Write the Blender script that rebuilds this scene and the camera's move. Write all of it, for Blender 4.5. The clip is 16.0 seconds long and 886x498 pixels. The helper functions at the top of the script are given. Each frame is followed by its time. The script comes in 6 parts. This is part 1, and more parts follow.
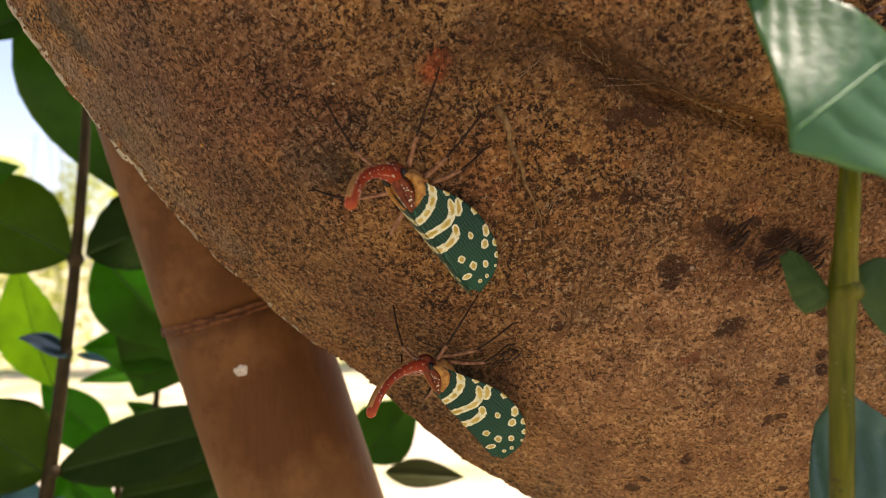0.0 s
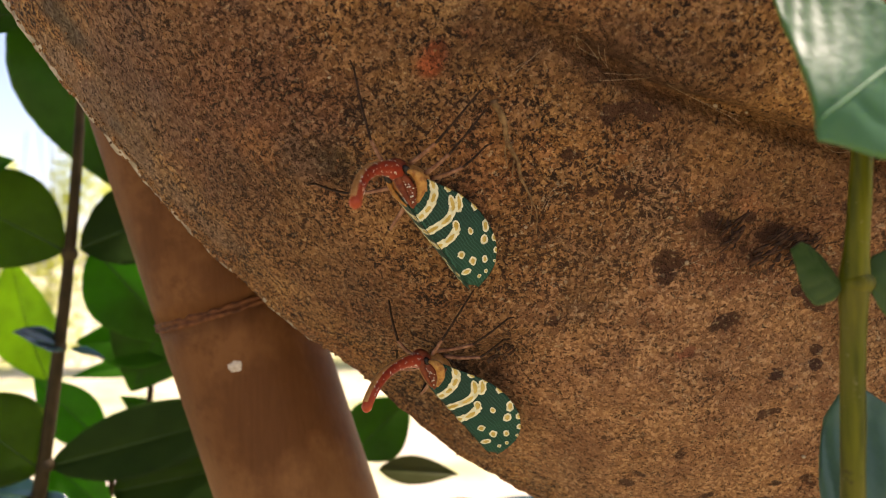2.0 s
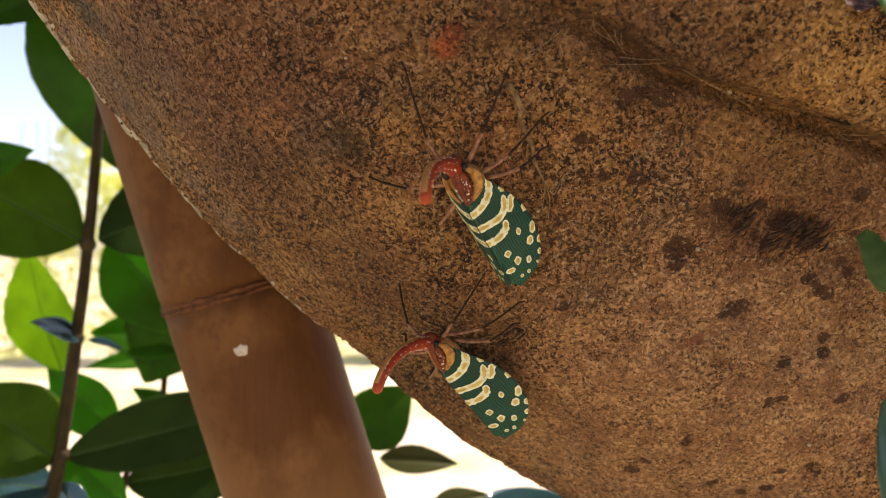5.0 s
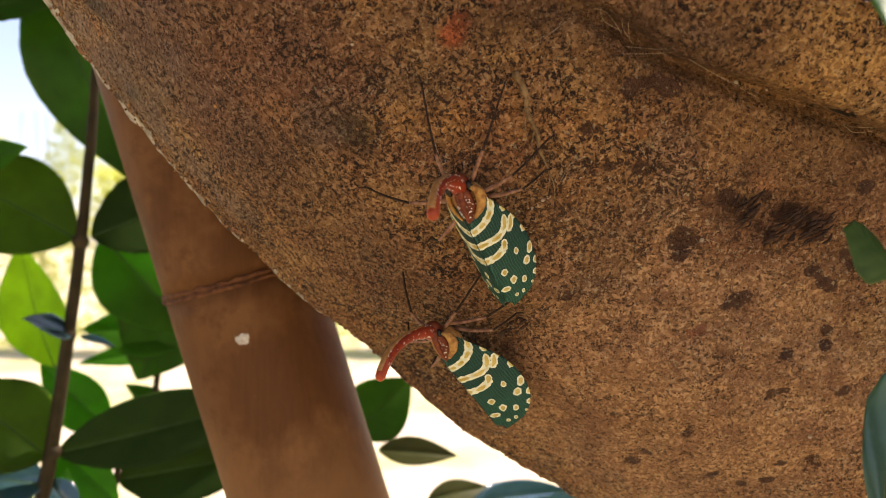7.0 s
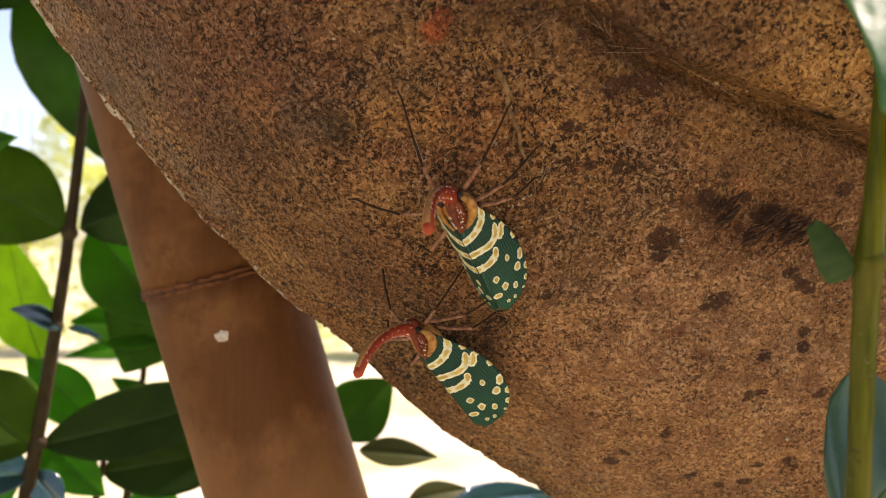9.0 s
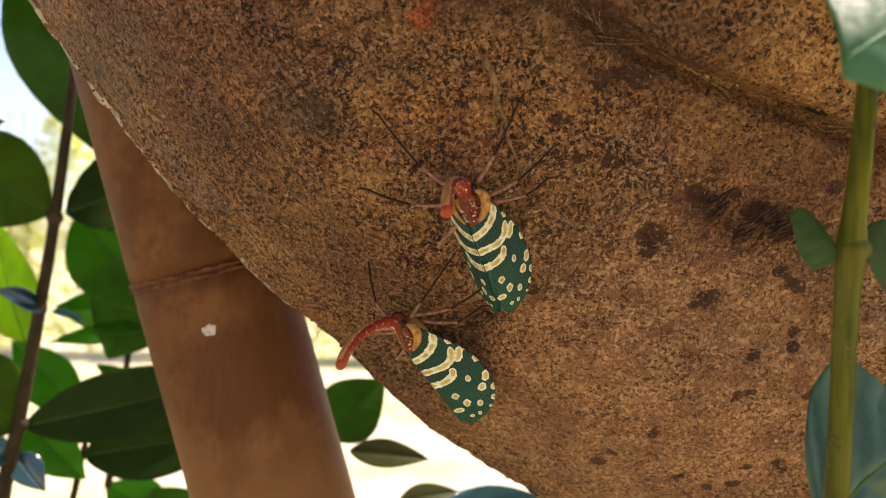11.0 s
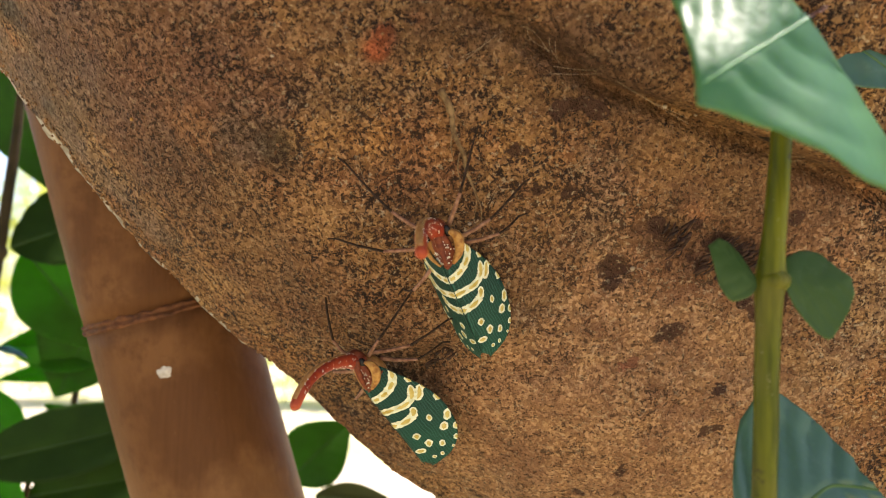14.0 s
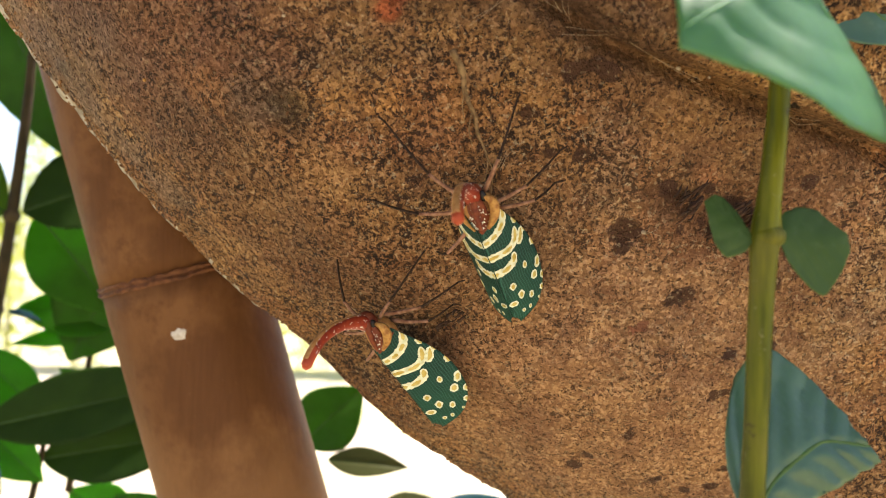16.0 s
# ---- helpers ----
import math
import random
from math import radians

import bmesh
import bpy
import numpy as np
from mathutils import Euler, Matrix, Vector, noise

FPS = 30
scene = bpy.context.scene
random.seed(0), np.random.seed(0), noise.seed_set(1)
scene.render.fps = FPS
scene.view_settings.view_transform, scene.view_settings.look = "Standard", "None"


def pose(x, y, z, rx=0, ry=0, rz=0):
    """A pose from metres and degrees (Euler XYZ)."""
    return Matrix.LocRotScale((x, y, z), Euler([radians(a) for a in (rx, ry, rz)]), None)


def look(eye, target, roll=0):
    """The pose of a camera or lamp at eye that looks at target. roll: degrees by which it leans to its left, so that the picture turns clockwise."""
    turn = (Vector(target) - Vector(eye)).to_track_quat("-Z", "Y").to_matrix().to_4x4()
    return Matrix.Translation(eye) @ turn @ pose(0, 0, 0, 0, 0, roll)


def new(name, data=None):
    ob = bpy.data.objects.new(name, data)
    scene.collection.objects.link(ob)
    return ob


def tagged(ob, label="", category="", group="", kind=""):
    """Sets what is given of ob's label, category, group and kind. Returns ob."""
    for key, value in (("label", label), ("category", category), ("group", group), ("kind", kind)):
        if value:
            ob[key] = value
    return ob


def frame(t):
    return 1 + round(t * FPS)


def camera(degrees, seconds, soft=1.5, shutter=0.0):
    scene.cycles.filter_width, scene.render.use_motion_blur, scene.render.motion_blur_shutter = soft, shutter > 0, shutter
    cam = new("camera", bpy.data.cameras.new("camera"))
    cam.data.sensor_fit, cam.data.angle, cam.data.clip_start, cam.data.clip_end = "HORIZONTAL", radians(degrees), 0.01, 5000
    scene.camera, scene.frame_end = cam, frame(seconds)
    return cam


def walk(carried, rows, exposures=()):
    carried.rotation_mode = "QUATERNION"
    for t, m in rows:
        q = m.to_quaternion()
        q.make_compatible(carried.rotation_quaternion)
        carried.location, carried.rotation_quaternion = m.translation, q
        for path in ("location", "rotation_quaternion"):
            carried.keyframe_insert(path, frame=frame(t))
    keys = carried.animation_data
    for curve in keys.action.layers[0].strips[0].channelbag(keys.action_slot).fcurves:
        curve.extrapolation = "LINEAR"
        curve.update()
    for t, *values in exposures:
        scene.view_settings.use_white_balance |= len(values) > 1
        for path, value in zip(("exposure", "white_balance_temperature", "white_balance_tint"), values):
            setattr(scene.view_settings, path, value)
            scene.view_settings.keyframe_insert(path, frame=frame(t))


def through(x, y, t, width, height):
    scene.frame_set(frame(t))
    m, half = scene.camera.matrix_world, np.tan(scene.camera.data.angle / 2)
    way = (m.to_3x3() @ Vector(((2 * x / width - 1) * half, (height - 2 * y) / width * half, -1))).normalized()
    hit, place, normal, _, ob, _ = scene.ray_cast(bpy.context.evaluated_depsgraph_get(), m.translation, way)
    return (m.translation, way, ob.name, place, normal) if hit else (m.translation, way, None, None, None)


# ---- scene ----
D = 0.18   # distance from the lens to the bark, the unit of the trunk's shape
EYE = 1.3  # height of the lens over the ground

cam = camera(55, 16.0, soft=1.0)
cam.data.dof.use_dof = True
cam.data.dof.focus_distance = 0.172
cam.data.dof.aperture_fstop = 20
walk(cam, [
    (0, pose(0.00500, 0.00046, 1.30454, 90.718, 1.357, 0.904)),
    (0.5, pose(0.00486, 0.00065, 1.30434, 90.621, 1.397, 0.775)),
    (1, pose(0.00449, 0.00114, 1.30395, 90.290, 1.379, 0.607)),
    (1.5, pose(0.00421, 0.00083, 1.30383, 90.489, 1.262, 0.836)),
    (2, pose(0.00432, 0.00044, 1.30378, 90.614, 1.294, 0.388)),
    (2.5, pose(0.00414, 0.00013, 1.30371, 90.645, 1.208, 0.407)),
    (3, pose(0.00385, 0.00022, 1.30339, 90.608, 1.103, 0.610)),
    (3.5, pose(0.00371, 0.00003, 1.30324, 90.547, 1.054, 0.608)),
    (5.8, pose(0.00012, -0.00004, 1.30068, 90.283, 0.338, 0.011)),
    (6, pose(0.00004, -0.00015, 1.30068, 90.297, 0.324, 0.358)),
    (6.5, pose(-0.00026, -0.00015, 1.30042, 90.074, 0.172, 0.497)),
    (7, pose(-0.00000, 0.00000, 1.30000, 90.000, 0.000, -0.000)),
    (7.5, pose(0.00026, -0.00011, 1.29965, 90.040, -0.150, -0.360)),
    (8, pose(0.00033, 0.00044, 1.29918, 89.775, -0.396, -0.296)),
    (8.5, pose(0.00076, 0.00054, 1.29891, 90.048, -0.593, -0.628)),
    (9, pose(0.00121, 0.00051, 1.29871, 90.260, -0.719, -0.939)),
    (9.2, pose(0.00124, 0.00060, 1.29867, 89.963, -0.914, -1.082)),
    (11.5, pose(0.00515, 0.00381, 1.29517, 90.878, -1.842, -1.002)),
    (12, pose(0.00564, 0.00590, 1.29494, 90.680, -1.780, -2.411)),
    (12.5, pose(0.00587, 0.00728, 1.29484, 91.708, -1.895, -2.404)),
    (13, pose(0.00626, 0.00731, 1.29480, 92.161, -2.003, -2.366)),
    (13.5, pose(0.00685, 0.00687, 1.29491, 93.085, -1.346, -2.908)),
    (14, pose(0.00697, 0.00626, 1.29480, 93.543, -1.003, -2.744)),
    (14.5, pose(0.00659, 0.00629, 1.29445, 93.386, -1.007, -1.886)),
    (15, pose(0.00662, 0.00624, 1.29397, 92.618, -1.163, -1.285)),
    (15.5, pose(0.00738, 0.00591, 1.29346, 92.194, -1.200, -1.805)),
    (16, pose(0.00773, 0.00583, 1.29304, 91.606, -1.418, -1.766)),
], [(0.0, 1.12, 7300, 26), (9.2, 1.20, 7300, 26), (11.5, 1.18, 7200, 25), (12.5, 1.28, 7100, 24), (13.0, 1.34, 7100, 24), (13.4, 1.55, 6900, 19), (14.0, 1.62, 6800, 17), (16.0, 1.73, 6800, 18)])

# ---- light: open sky and a high sun behind the trunk; the bark lies in its own shade ----
SUN = Vector((0.45, 0.30, 1.10)).normalized()
world = bpy.data.worlds.new("daylight")
scene.world = world
world.use_nodes = True
sky = world.node_tree.nodes.new("ShaderNodeTexSky")
sky.sky_type = "NISHITA"
sky.sun_disc = False
sky.sun_elevation = math.asin(SUN.z)
sky.sun_rotation = math.atan2(SUN.x, SUN.y)
world.node_tree.links.new(sky.outputs[0], world.node_tree.nodes["Background"].inputs[0])
world.node_tree.nodes["Background"].inputs[1].default_value = 0.12
sun = new("sun", bpy.data.lights.new("sun", "SUN"))
sun.data.energy, sun.data.angle, sun.data.color = 5.0, radians(0.5), (1.0, 0.95, 0.86)
sun.matrix_world = look(SUN * 5, (0, 0, 0))


# ---- materials ----
class Nodes:
    """A small wrapper to write node materials line by line."""

    def __init__(self, name):
        self.mat = bpy.data.materials.new(name)
        self.mat.use_nodes = True
        self.tree = self.mat.node_tree
        self.bsdf = self.tree.nodes["Principled BSDF"]
        self.coord = self.tree.nodes.new("ShaderNodeTexCoord").outputs["Object"]

    def node(self, kind, **values):
        n = self.tree.nodes.new("ShaderNode" + kind)
        for key, value in values.items():
            self.put(n.inputs[key.replace("_", " ")], value)
        return n

    def put(self, socket, value):
        if isinstance(value, bpy.types.NodeSocket):
            self.tree.links.new(value, socket)
        else:
            socket.default_value = value

    def set(self, **values):
        for key, value in values.items():
            self.put(self.bsdf.inputs[key.replace("_", " ")], value)
        return self

    def noise(self, scale, detail=3.0, rough=0.55, at=None, warp=0.0):
        n = self.node("TexNoise", Scale=scale, Detail=detail, Roughness=rough, Distortion=warp)
        self.put(n.inputs["Vector"], at or self.coord)
        return n.outputs["Fac"]

    def cells(self, scale, at=None, feature="F1", out="Distance"):
        n = self.node("TexVoronoi", Scale=scale)
        n.feature = feature
        self.put(n.inputs["Vector"], at or self.coord)
        return n.outputs[out]

    def stretch(self, x, y, z, turn=(0, 0, 0)):
        n = self.node("Mapping")
        self.put(n.inputs["Vector"], self.coord)
        n.inputs["Rotation"].default_value = [radians(a) for a in turn]
        n.inputs["Scale"].default_value = (x, y, z)
        return n.outputs[0]

    def ramp(self, value, *stops):
        n = self.node("ValToRGB", Fac=value)
        ramp = n.color_ramp
        while len(ramp.elements) < len(stops):
            ramp.elements.new(0.5)
        for e, (at, colour) in zip(ramp.elements, stops):
            e.position = at
            e.color = (colour, colour, colour, 1) if isinstance(colour, (int, float)) else (*colour, 1)
        return n.outputs["Color"]

    def mix(self, fac, a, b, how="MIX"):
        n = self.tree.nodes.new("ShaderNodeMix")
        n.data_type, n.blend_type = "RGBA", how
        for socket, value in ((n.inputs[0], fac), (n.inputs[6], a), (n.inputs[7], b)):
            self.put(socket, (*value, 1) if isinstance(value, tuple) and len(value) == 3 else value)
        return n.outputs[2]

    def math(self, how, a, b=0.5):
        n = self.tree.nodes.new("ShaderNodeMath")
        n.operation = how
        self.put(n.inputs[0], a)
        self.put(n.inputs[1], b)
        return n.outputs[0]

    def bump(self, height, metres, strength=1.0, base=None):
        n = self.node("Bump", Height=height, Distance=metres, Strength=strength)
        if base:
            self.put(n.inputs["Normal"], base)
        self.put(self.bsdf.inputs["Normal"], n.outputs[0])
        return n.outputs[0]

    def glow_through(self, colour, share):
        """Lets light through a thin leaf."""
        t = self.node("BsdfTranslucent")
        self.put(t.inputs["Color"], colour)
        m = self.node("MixShader", Fac=share)
        self.tree.links.new(self.bsdf.outputs[0], m.inputs[1])
        self.tree.links.new(t.outputs[0], m.inputs[2])
        self.tree.links.new(m.outputs[0], self.tree.nodes["Material Output"].inputs[0])
        return self


def bark_material():
    """Tan corky plates with small dark crevices between them."""
    m = Nodes("bark")
    bend = m.node("TexNoise", Scale=420.0, Detail=3.0)
    m.put(bend.inputs["Vector"], m.coord)
    grain = m.stretch(0.95, 0.62, 1.0, (0, 12, 0))
    shaken = m.node("VectorMath")
    m.put(shaken.inputs[0], grain)
    shift = m.node("VectorMath")
    shift.operation = "SCALE"
    m.put(shift.inputs[0], bend.outputs["Color"])
    shift.inputs["Scale"].default_value = 0.0016
    m.put(shaken.inputs[1], shift.outputs[0])
    at = shaken.outputs[0]
    pits = m.noise(980, 3, 0.70, at)
    small = m.noise(2200, 2, 0.6, at)
    lumps = m.noise(430, 3, 0.6, at)
    tint = m.math("MULTIPLY", m.cells(1650, at, "F1", "Color"), 1.0)
    fine = m.noise(2600, 2, 0.6, grain)
    broad = m.noise(38, 4, 0.62)
    patches = m.noise(130, 4, 0.64)
    zones = m.noise(15, 3, 0.55, m.stretch(1, 1, 1.7, (0, 20, 0)))
    # the bark is worn smoother low on the swelling
    d = m.node("VectorMath")
    d.operation = "DISTANCE"
    m.put(d.inputs[0], m.coord)
    d.inputs[1].default_value = (0.0600, 0.1840, 1.2684)
    worn = m.ramp(m.math("ADD", m.math("DIVIDE", d.outputs["Value"], 0.07), m.math("MULTIPLY", m.math("SUBTRACT", broad, 0.5), 1.2)), (0.45, 0.9), (1.0, 0))
    cover = m.math("ADD", pits, m.math("MULTIPLY", m.math("SUBTRACT", small, 0.5), 0.60))
    cover = m.math("ADD", cover, m.math("MULTIPLY", m.math("SUBTRACT", patches, 0.5), 0.26))
    cover = m.math("ADD", cover, m.math("MULTIPLY", m.math("SUBTRACT", zones, 0.5), -0.16))
    cover = m.math("ADD", cover, m.math("MULTIPLY", worn, 0.05))
    rag = m.math("ADD", m.math("MULTIPLY", m.math("SUBTRACT", patches, 0.5), 3.4), m.math("MULTIPLY", m.math("SUBTRACT", lumps, 0.5), 1.6))
    stain_shade = m.node("Attribute")
    stain_shade.attribute_name = "stain_shade"
    share = m.math("MULTIPLY", stain_shade.outputs["Alpha"], m.ramp(m.math("ADD", stain_shade.outputs["Alpha"], m.math("MULTIPLY", rag, 0.30)), (0.20, 0), (0.50, 1)))
    cover = m.math("ADD", cover, m.math("MULTIPLY", share, 0.08))
    plate = m.ramp(cover, (0.44, 0), (0.475, 0.88), (0.56, 1))
    height = m.math("ADD", m.math("MULTIPLY", plate, 0.6), m.math("ADD", m.math("MULTIPLY", tint, 0.12), m.math("MULTIPLY", lumps, 0.7)))
    cork = m.mix(m.ramp(broad, (0.36, 0), (0.64, 1)), (0.168, 0.080, 0.032), (0.300, 0.160, 0.062))
    cork = m.mix(m.ramp(m.noise(62, 3, 0.6), (0.55, 0), (0.70, 0.6)), cork, (0.277, 0.130, 0.049))
    cork = m.mix(m.ramp(m.noise(85, 4, 0.6, m.stretch(1, 1, 1.4, (0, 50, 0))), (0.34, 0.5), (0.46, 0)), cork, (0.160, 0.105, 0.066))
    cork = m.mix(m.ramp(m.noise(190, 4, 0.65, m.stretch(1.3, 1, 1, (0, 15, 0))), (0.55, 0), (0.66, 0.55)), cork, (0.260, 0.109, 0.050))
    cork = m.mix(m.ramp(zones, (0.45, 0), (0.66, 0.75)), cork, m.mix(0.5, cork, (0.063, 0.029, 0.022)))
    cork = m.mix(m.ramp(m.noise(27, 3, 0.6, m.stretch(1, 0.8, 1.3, (0, 35, 0))), (0.52, 0), (0.66, 0.55)), cork, (0.215, 0.083, 0.040))
    cork = m.mix(m.ramp(m.noise(33, 3, 0.6, m.stretch(1.2, 0.8, 1, (0, -25, 0))), (0.54, 0), (0.68, 0.6)), cork, (0.205, 0.135, 0.084))
    cork = m.mix(share, cork, stain_shade.outputs["Color"])
    cork = m.mix(m.ramp(tint, (0.25, 0.8), (0.58, 0)), cork, m.mix(1.0, cork, (0.57, 0.50, 0.46), "MULTIPLY"))
    cork = m.mix(m.ramp(tint, (0.60, 0), (0.78, 0.9)), cork, m.mix(1.0, cork, (1.38, 1.44, 1.54), "MULTIPLY"))
    cork = m.mix(m.math("MULTIPLY", worn, m.ramp(m.noise(105, 5, 0.68, m.stretch(1, 0.7, 1.2, (0, -30, 0))), (0.46, 0), (0.62, 0.75))), cork, (0.128, 0.054, 0.028))
    cork = m.mix(m.ramp(fine, (0.30, 0.55), (0.55, 0)), cork, m.mix(1.0, cork, (0.66, 0.58, 0.52), "MULTIPLY"))
    under = m.mix(m.ramp(patches, (0.35, 0), (0.6, 1)), (0.014, 0.007, 0.005), (0.042, 0.019, 0.010))
    under = m.mix(worn, under, (0.070, 0.034, 0.017))
    mixed = m.mix(plate, under, cork)
    hole = m.node("Attribute")
    hole.attribute_name = "hole"
    torn = m.math("ADD", m.math("MULTIPLY", m.math("SUBTRACT", lumps, 0.5), 1.3), m.math("MULTIPLY", m.math("SUBTRACT", pits, 0.5), 0.7))
    hollow = m.ramp(m.math("ADD", hole.outputs["Alpha"], torn), (0.46, 0), (0.60, 0.93))
    mixed = m.mix(m.math("MULTIPLY", hollow, m.ramp(hole.outputs["Alpha"], (0.05, 0), (0.3, 1))), mixed, hole.outputs["Color"])
    # sparse pale chips
    pale = m.ramp(m.math("ADD", m.noise(900, 2, 0.7), m.math("MULTIPLY", worn, 0.035)), (0.615, 0), (0.675, 0.62))
    mixed = m.mix(m.math("MULTIPLY", pale, m.math("SUBTRACT", 1.0, m.math("MULTIPLY", share, 0.8))), mixed, (0.386, 0.277, 0.176))
    m.set(Base_Color=mixed, Roughness=0.8)
    m.bsdf.inputs["Specular IOR Level"].default_value = 0.12
    first = m.bump(height, 0.0016, 1.0)
    m.bump(fine, 0.00025, 0.8, first)
    return m.mat


HOLES, BLOTS = [], []


def hole(place, size, colour):
    """A small pit in the bark."""
    HOLES.append((place, size, colour))


def blot(place, size, colour, share):
    """A patch of colour on the bark, for stains and for the fold's painted shade: place, reach, colour, how far it
    covers.
    """
    BLOTS.append((place, size, colour, share))


hole((0.0479, 0.1685, 1.3015), 0.0025, (0.046, 0.020, 0.012))
hole((0.0469, 0.1699, 1.2984), 0.0014, (0.046, 0.020, 0.012))
hole((0.0601, 0.1747, 1.2889), 0.0019, (0.043, 0.020, 0.013))
hole((0.0588, 0.1750, 1.2879), 0.0013, (0.043, 0.020, 0.013))
hole((0.0616, 0.1744, 1.2897), 0.0016, (0.046, 0.020, 0.012))
hole((0.0841, 0.1930, 1.2512), 0.0018, (0.046, 0.020, 0.012))
hole((0.0772, 0.1943, 1.2504), 0.0013, (0.046, 0.020, 0.012))
hole((0.0755, 0.1987, 1.2457), 0.0017, (0.046, 0.020, 0.012))
hole((0.0701, 0.2007, 1.2448), 0.0013, (0.046, 0.020, 0.012))
hole((0.0453, 0.2041, 1.2497), 0.0017, (0.046, 0.020, 0.012))
hole((0.0476, 0.2003, 1.2522), 0.0013, (0.046, 0.020, 0.012))
hole((0.0536, 0.2038, 1.2470), 0.0009, (0.046, 0.020, 0.012))
hole((0.0549, 0.1917, 1.2588), 0.0013, (0.046, 0.020, 0.012))
hole((0.0552, 0.1899, 1.2608), 0.0009, (0.046, 0.020, 0.012))
hole((0.0518, 0.1923, 1.2589), 0.0010, (0.046, 0.020, 0.012))
hole((0.0710, 0.1838, 1.2686), 0.0013, (0.046, 0.020, 0.012))
hole((0.0729, 0.1836, 1.2694), 0.0012, (0.046, 0.020, 0.012))
hole((0.0743, 0.1835, 1.2697), 0.0009, (0.046, 0.020, 0.012))
hole((0.0638, 0.1856, 1.2651), 0.0010, (0.046, 0.020, 0.012))
hole((0.0269, 0.1582, 1.3216), 0.0019, (0.046, 0.020, 0.012))
hole((0.0592, 0.1669, 1.3057), 0.0013, (0.046, 0.020, 0.012))
hole((0.0562, 0.1655, 1.3084), 0.0015, (0.046, 0.020, 0.012))
hole((0.0548, 0.1647, 1.3100), 0.0016, (0.046, 0.020, 0.012))
hole((0.0588, 0.1685, 1.3023), 0.0013, (0.046, 0.020, 0.012))
hole((0.0631, 0.1650, 1.3100), 0.0013, (0.046, 0.020, 0.012))
hole((0.0683, 0.1670, 1.3062), 0.0027, (0.046, 0.020, 0.012))
hole((0.0720, 0.1679, 1.3046), 0.0022, (0.046, 0.020, 0.012))
hole((0.0661, 0.1685, 1.3029), 0.0019, (0.046, 0.020, 0.012))
hole((0.0748, 0.1691, 1.3024), 0.0016, (0.046, 0.020, 0.012))
hole((0.0625, 0.1678, 1.3040), 0.0016, (0.046, 0.020, 0.012))
hole((0.0751, 0.1723, 1.2955), 0.0012, (0.046, 0.020, 0.012))
hole((0.0776, 0.1735, 1.2932), 0.0013, (0.046, 0.020, 0.012))
hole((0.0793, 0.1740, 1.2923), 0.0012, (0.046, 0.020, 0.012))
hole((0.0814, 0.1713, 1.2984), 0.0015, (0.046, 0.020, 0.012))
hole((0.0830, 0.1722, 1.2967), 0.0014, (0.046, 0.020, 0.012))
hole((0.0740, 0.1570, 1.3251), 0.0019, (0.007, 0.004, 0.003))
hole((0.0722, 0.1568, 1.3255), 0.0013, (0.007, 0.004, 0.003))
hole((0.0724, 0.1799, 1.2780), 0.0014, (0.033, 0.014, 0.010))
hole((0.0806, 0.1795, 1.2799), 0.0012, (0.033, 0.014, 0.010))
hole((0.0802, 0.1782, 1.2830), 0.0012, (0.046, 0.020, 0.012))
hole((0.0536, 0.1770, 1.2831), 0.0012, (0.130, 0.050, 0.028))
hole((0.0519, 0.1773, 1.2822), 0.0010, (0.160, 0.055, 0.030))
hole((0.0364, 0.1541, 1.3298), 0.0015, (0.046, 0.020, 0.012))
hole((0.0389, 0.1539, 1.3302), 0.0016, (0.046, 0.020, 0.012))
hole((0.0340, 0.1545, 1.3288), 0.0014, (0.046, 0.020, 0.012))
hole((0.0412, 0.1546, 1.3289), 0.0015, (0.046, 0.020, 0.012))
hole((0.0318, 0.1616, 1.3151), 0.0014, (0.046, 0.020, 0.012))
hole((0.0377, 0.1617, 1.3151), 0.0014, (0.046, 0.020, 0.012))
hole((0.0254, 0.1733, 1.2903), 0.0012, (0.046, 0.020, 0.012))
hole((0.0335, 0.1899, 1.2673), 0.0012, (0.046, 0.020, 0.012))
hole((0.0863, 0.1842, 1.2695), 0.0014, (0.046, 0.020, 0.012))
hole((0.0816, 0.1647, 1.3121), 0.0014, (0.046, 0.020, 0.012))
hole((0.0621, 0.2008, 1.2471), 0.0014, (0.046, 0.020, 0.012))
hole((0.0638, 0.1987, 1.2487), 0.0010, (0.046, 0.020, 0.012))
hole((0.0601, 0.2052, 1.2434), 0.0012, (0.046, 0.020, 0.012))
hole((-0.0769, 0.2001, 1.3347), 0.0014, (0.046, 0.020, 0.012))
hole((-0.0724, 0.2004, 1.3314), 0.0012, (0.046, 0.020, 0.012))
hole((0.0332, 0.1496, 1.3378), 0.0012, (0.046, 0.020, 0.012))
hole((0.0421, 0.1505, 1.3363), 0.0015, (0.046, 0.020, 0.012))
hole((0.0481, 0.1507, 1.3361), 0.0010, (0.046, 0.020, 0.012))
# dark blots along the fold: dirt and the crease's shade, both laid on as colour
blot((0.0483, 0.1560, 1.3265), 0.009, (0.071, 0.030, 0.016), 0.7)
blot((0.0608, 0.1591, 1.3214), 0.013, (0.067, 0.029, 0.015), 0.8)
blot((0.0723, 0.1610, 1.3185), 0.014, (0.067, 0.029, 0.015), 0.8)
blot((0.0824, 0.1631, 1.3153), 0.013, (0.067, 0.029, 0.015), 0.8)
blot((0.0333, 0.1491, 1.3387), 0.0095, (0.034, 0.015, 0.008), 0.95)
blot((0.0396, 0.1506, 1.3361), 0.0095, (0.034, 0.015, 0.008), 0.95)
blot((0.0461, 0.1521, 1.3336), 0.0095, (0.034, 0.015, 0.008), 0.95)
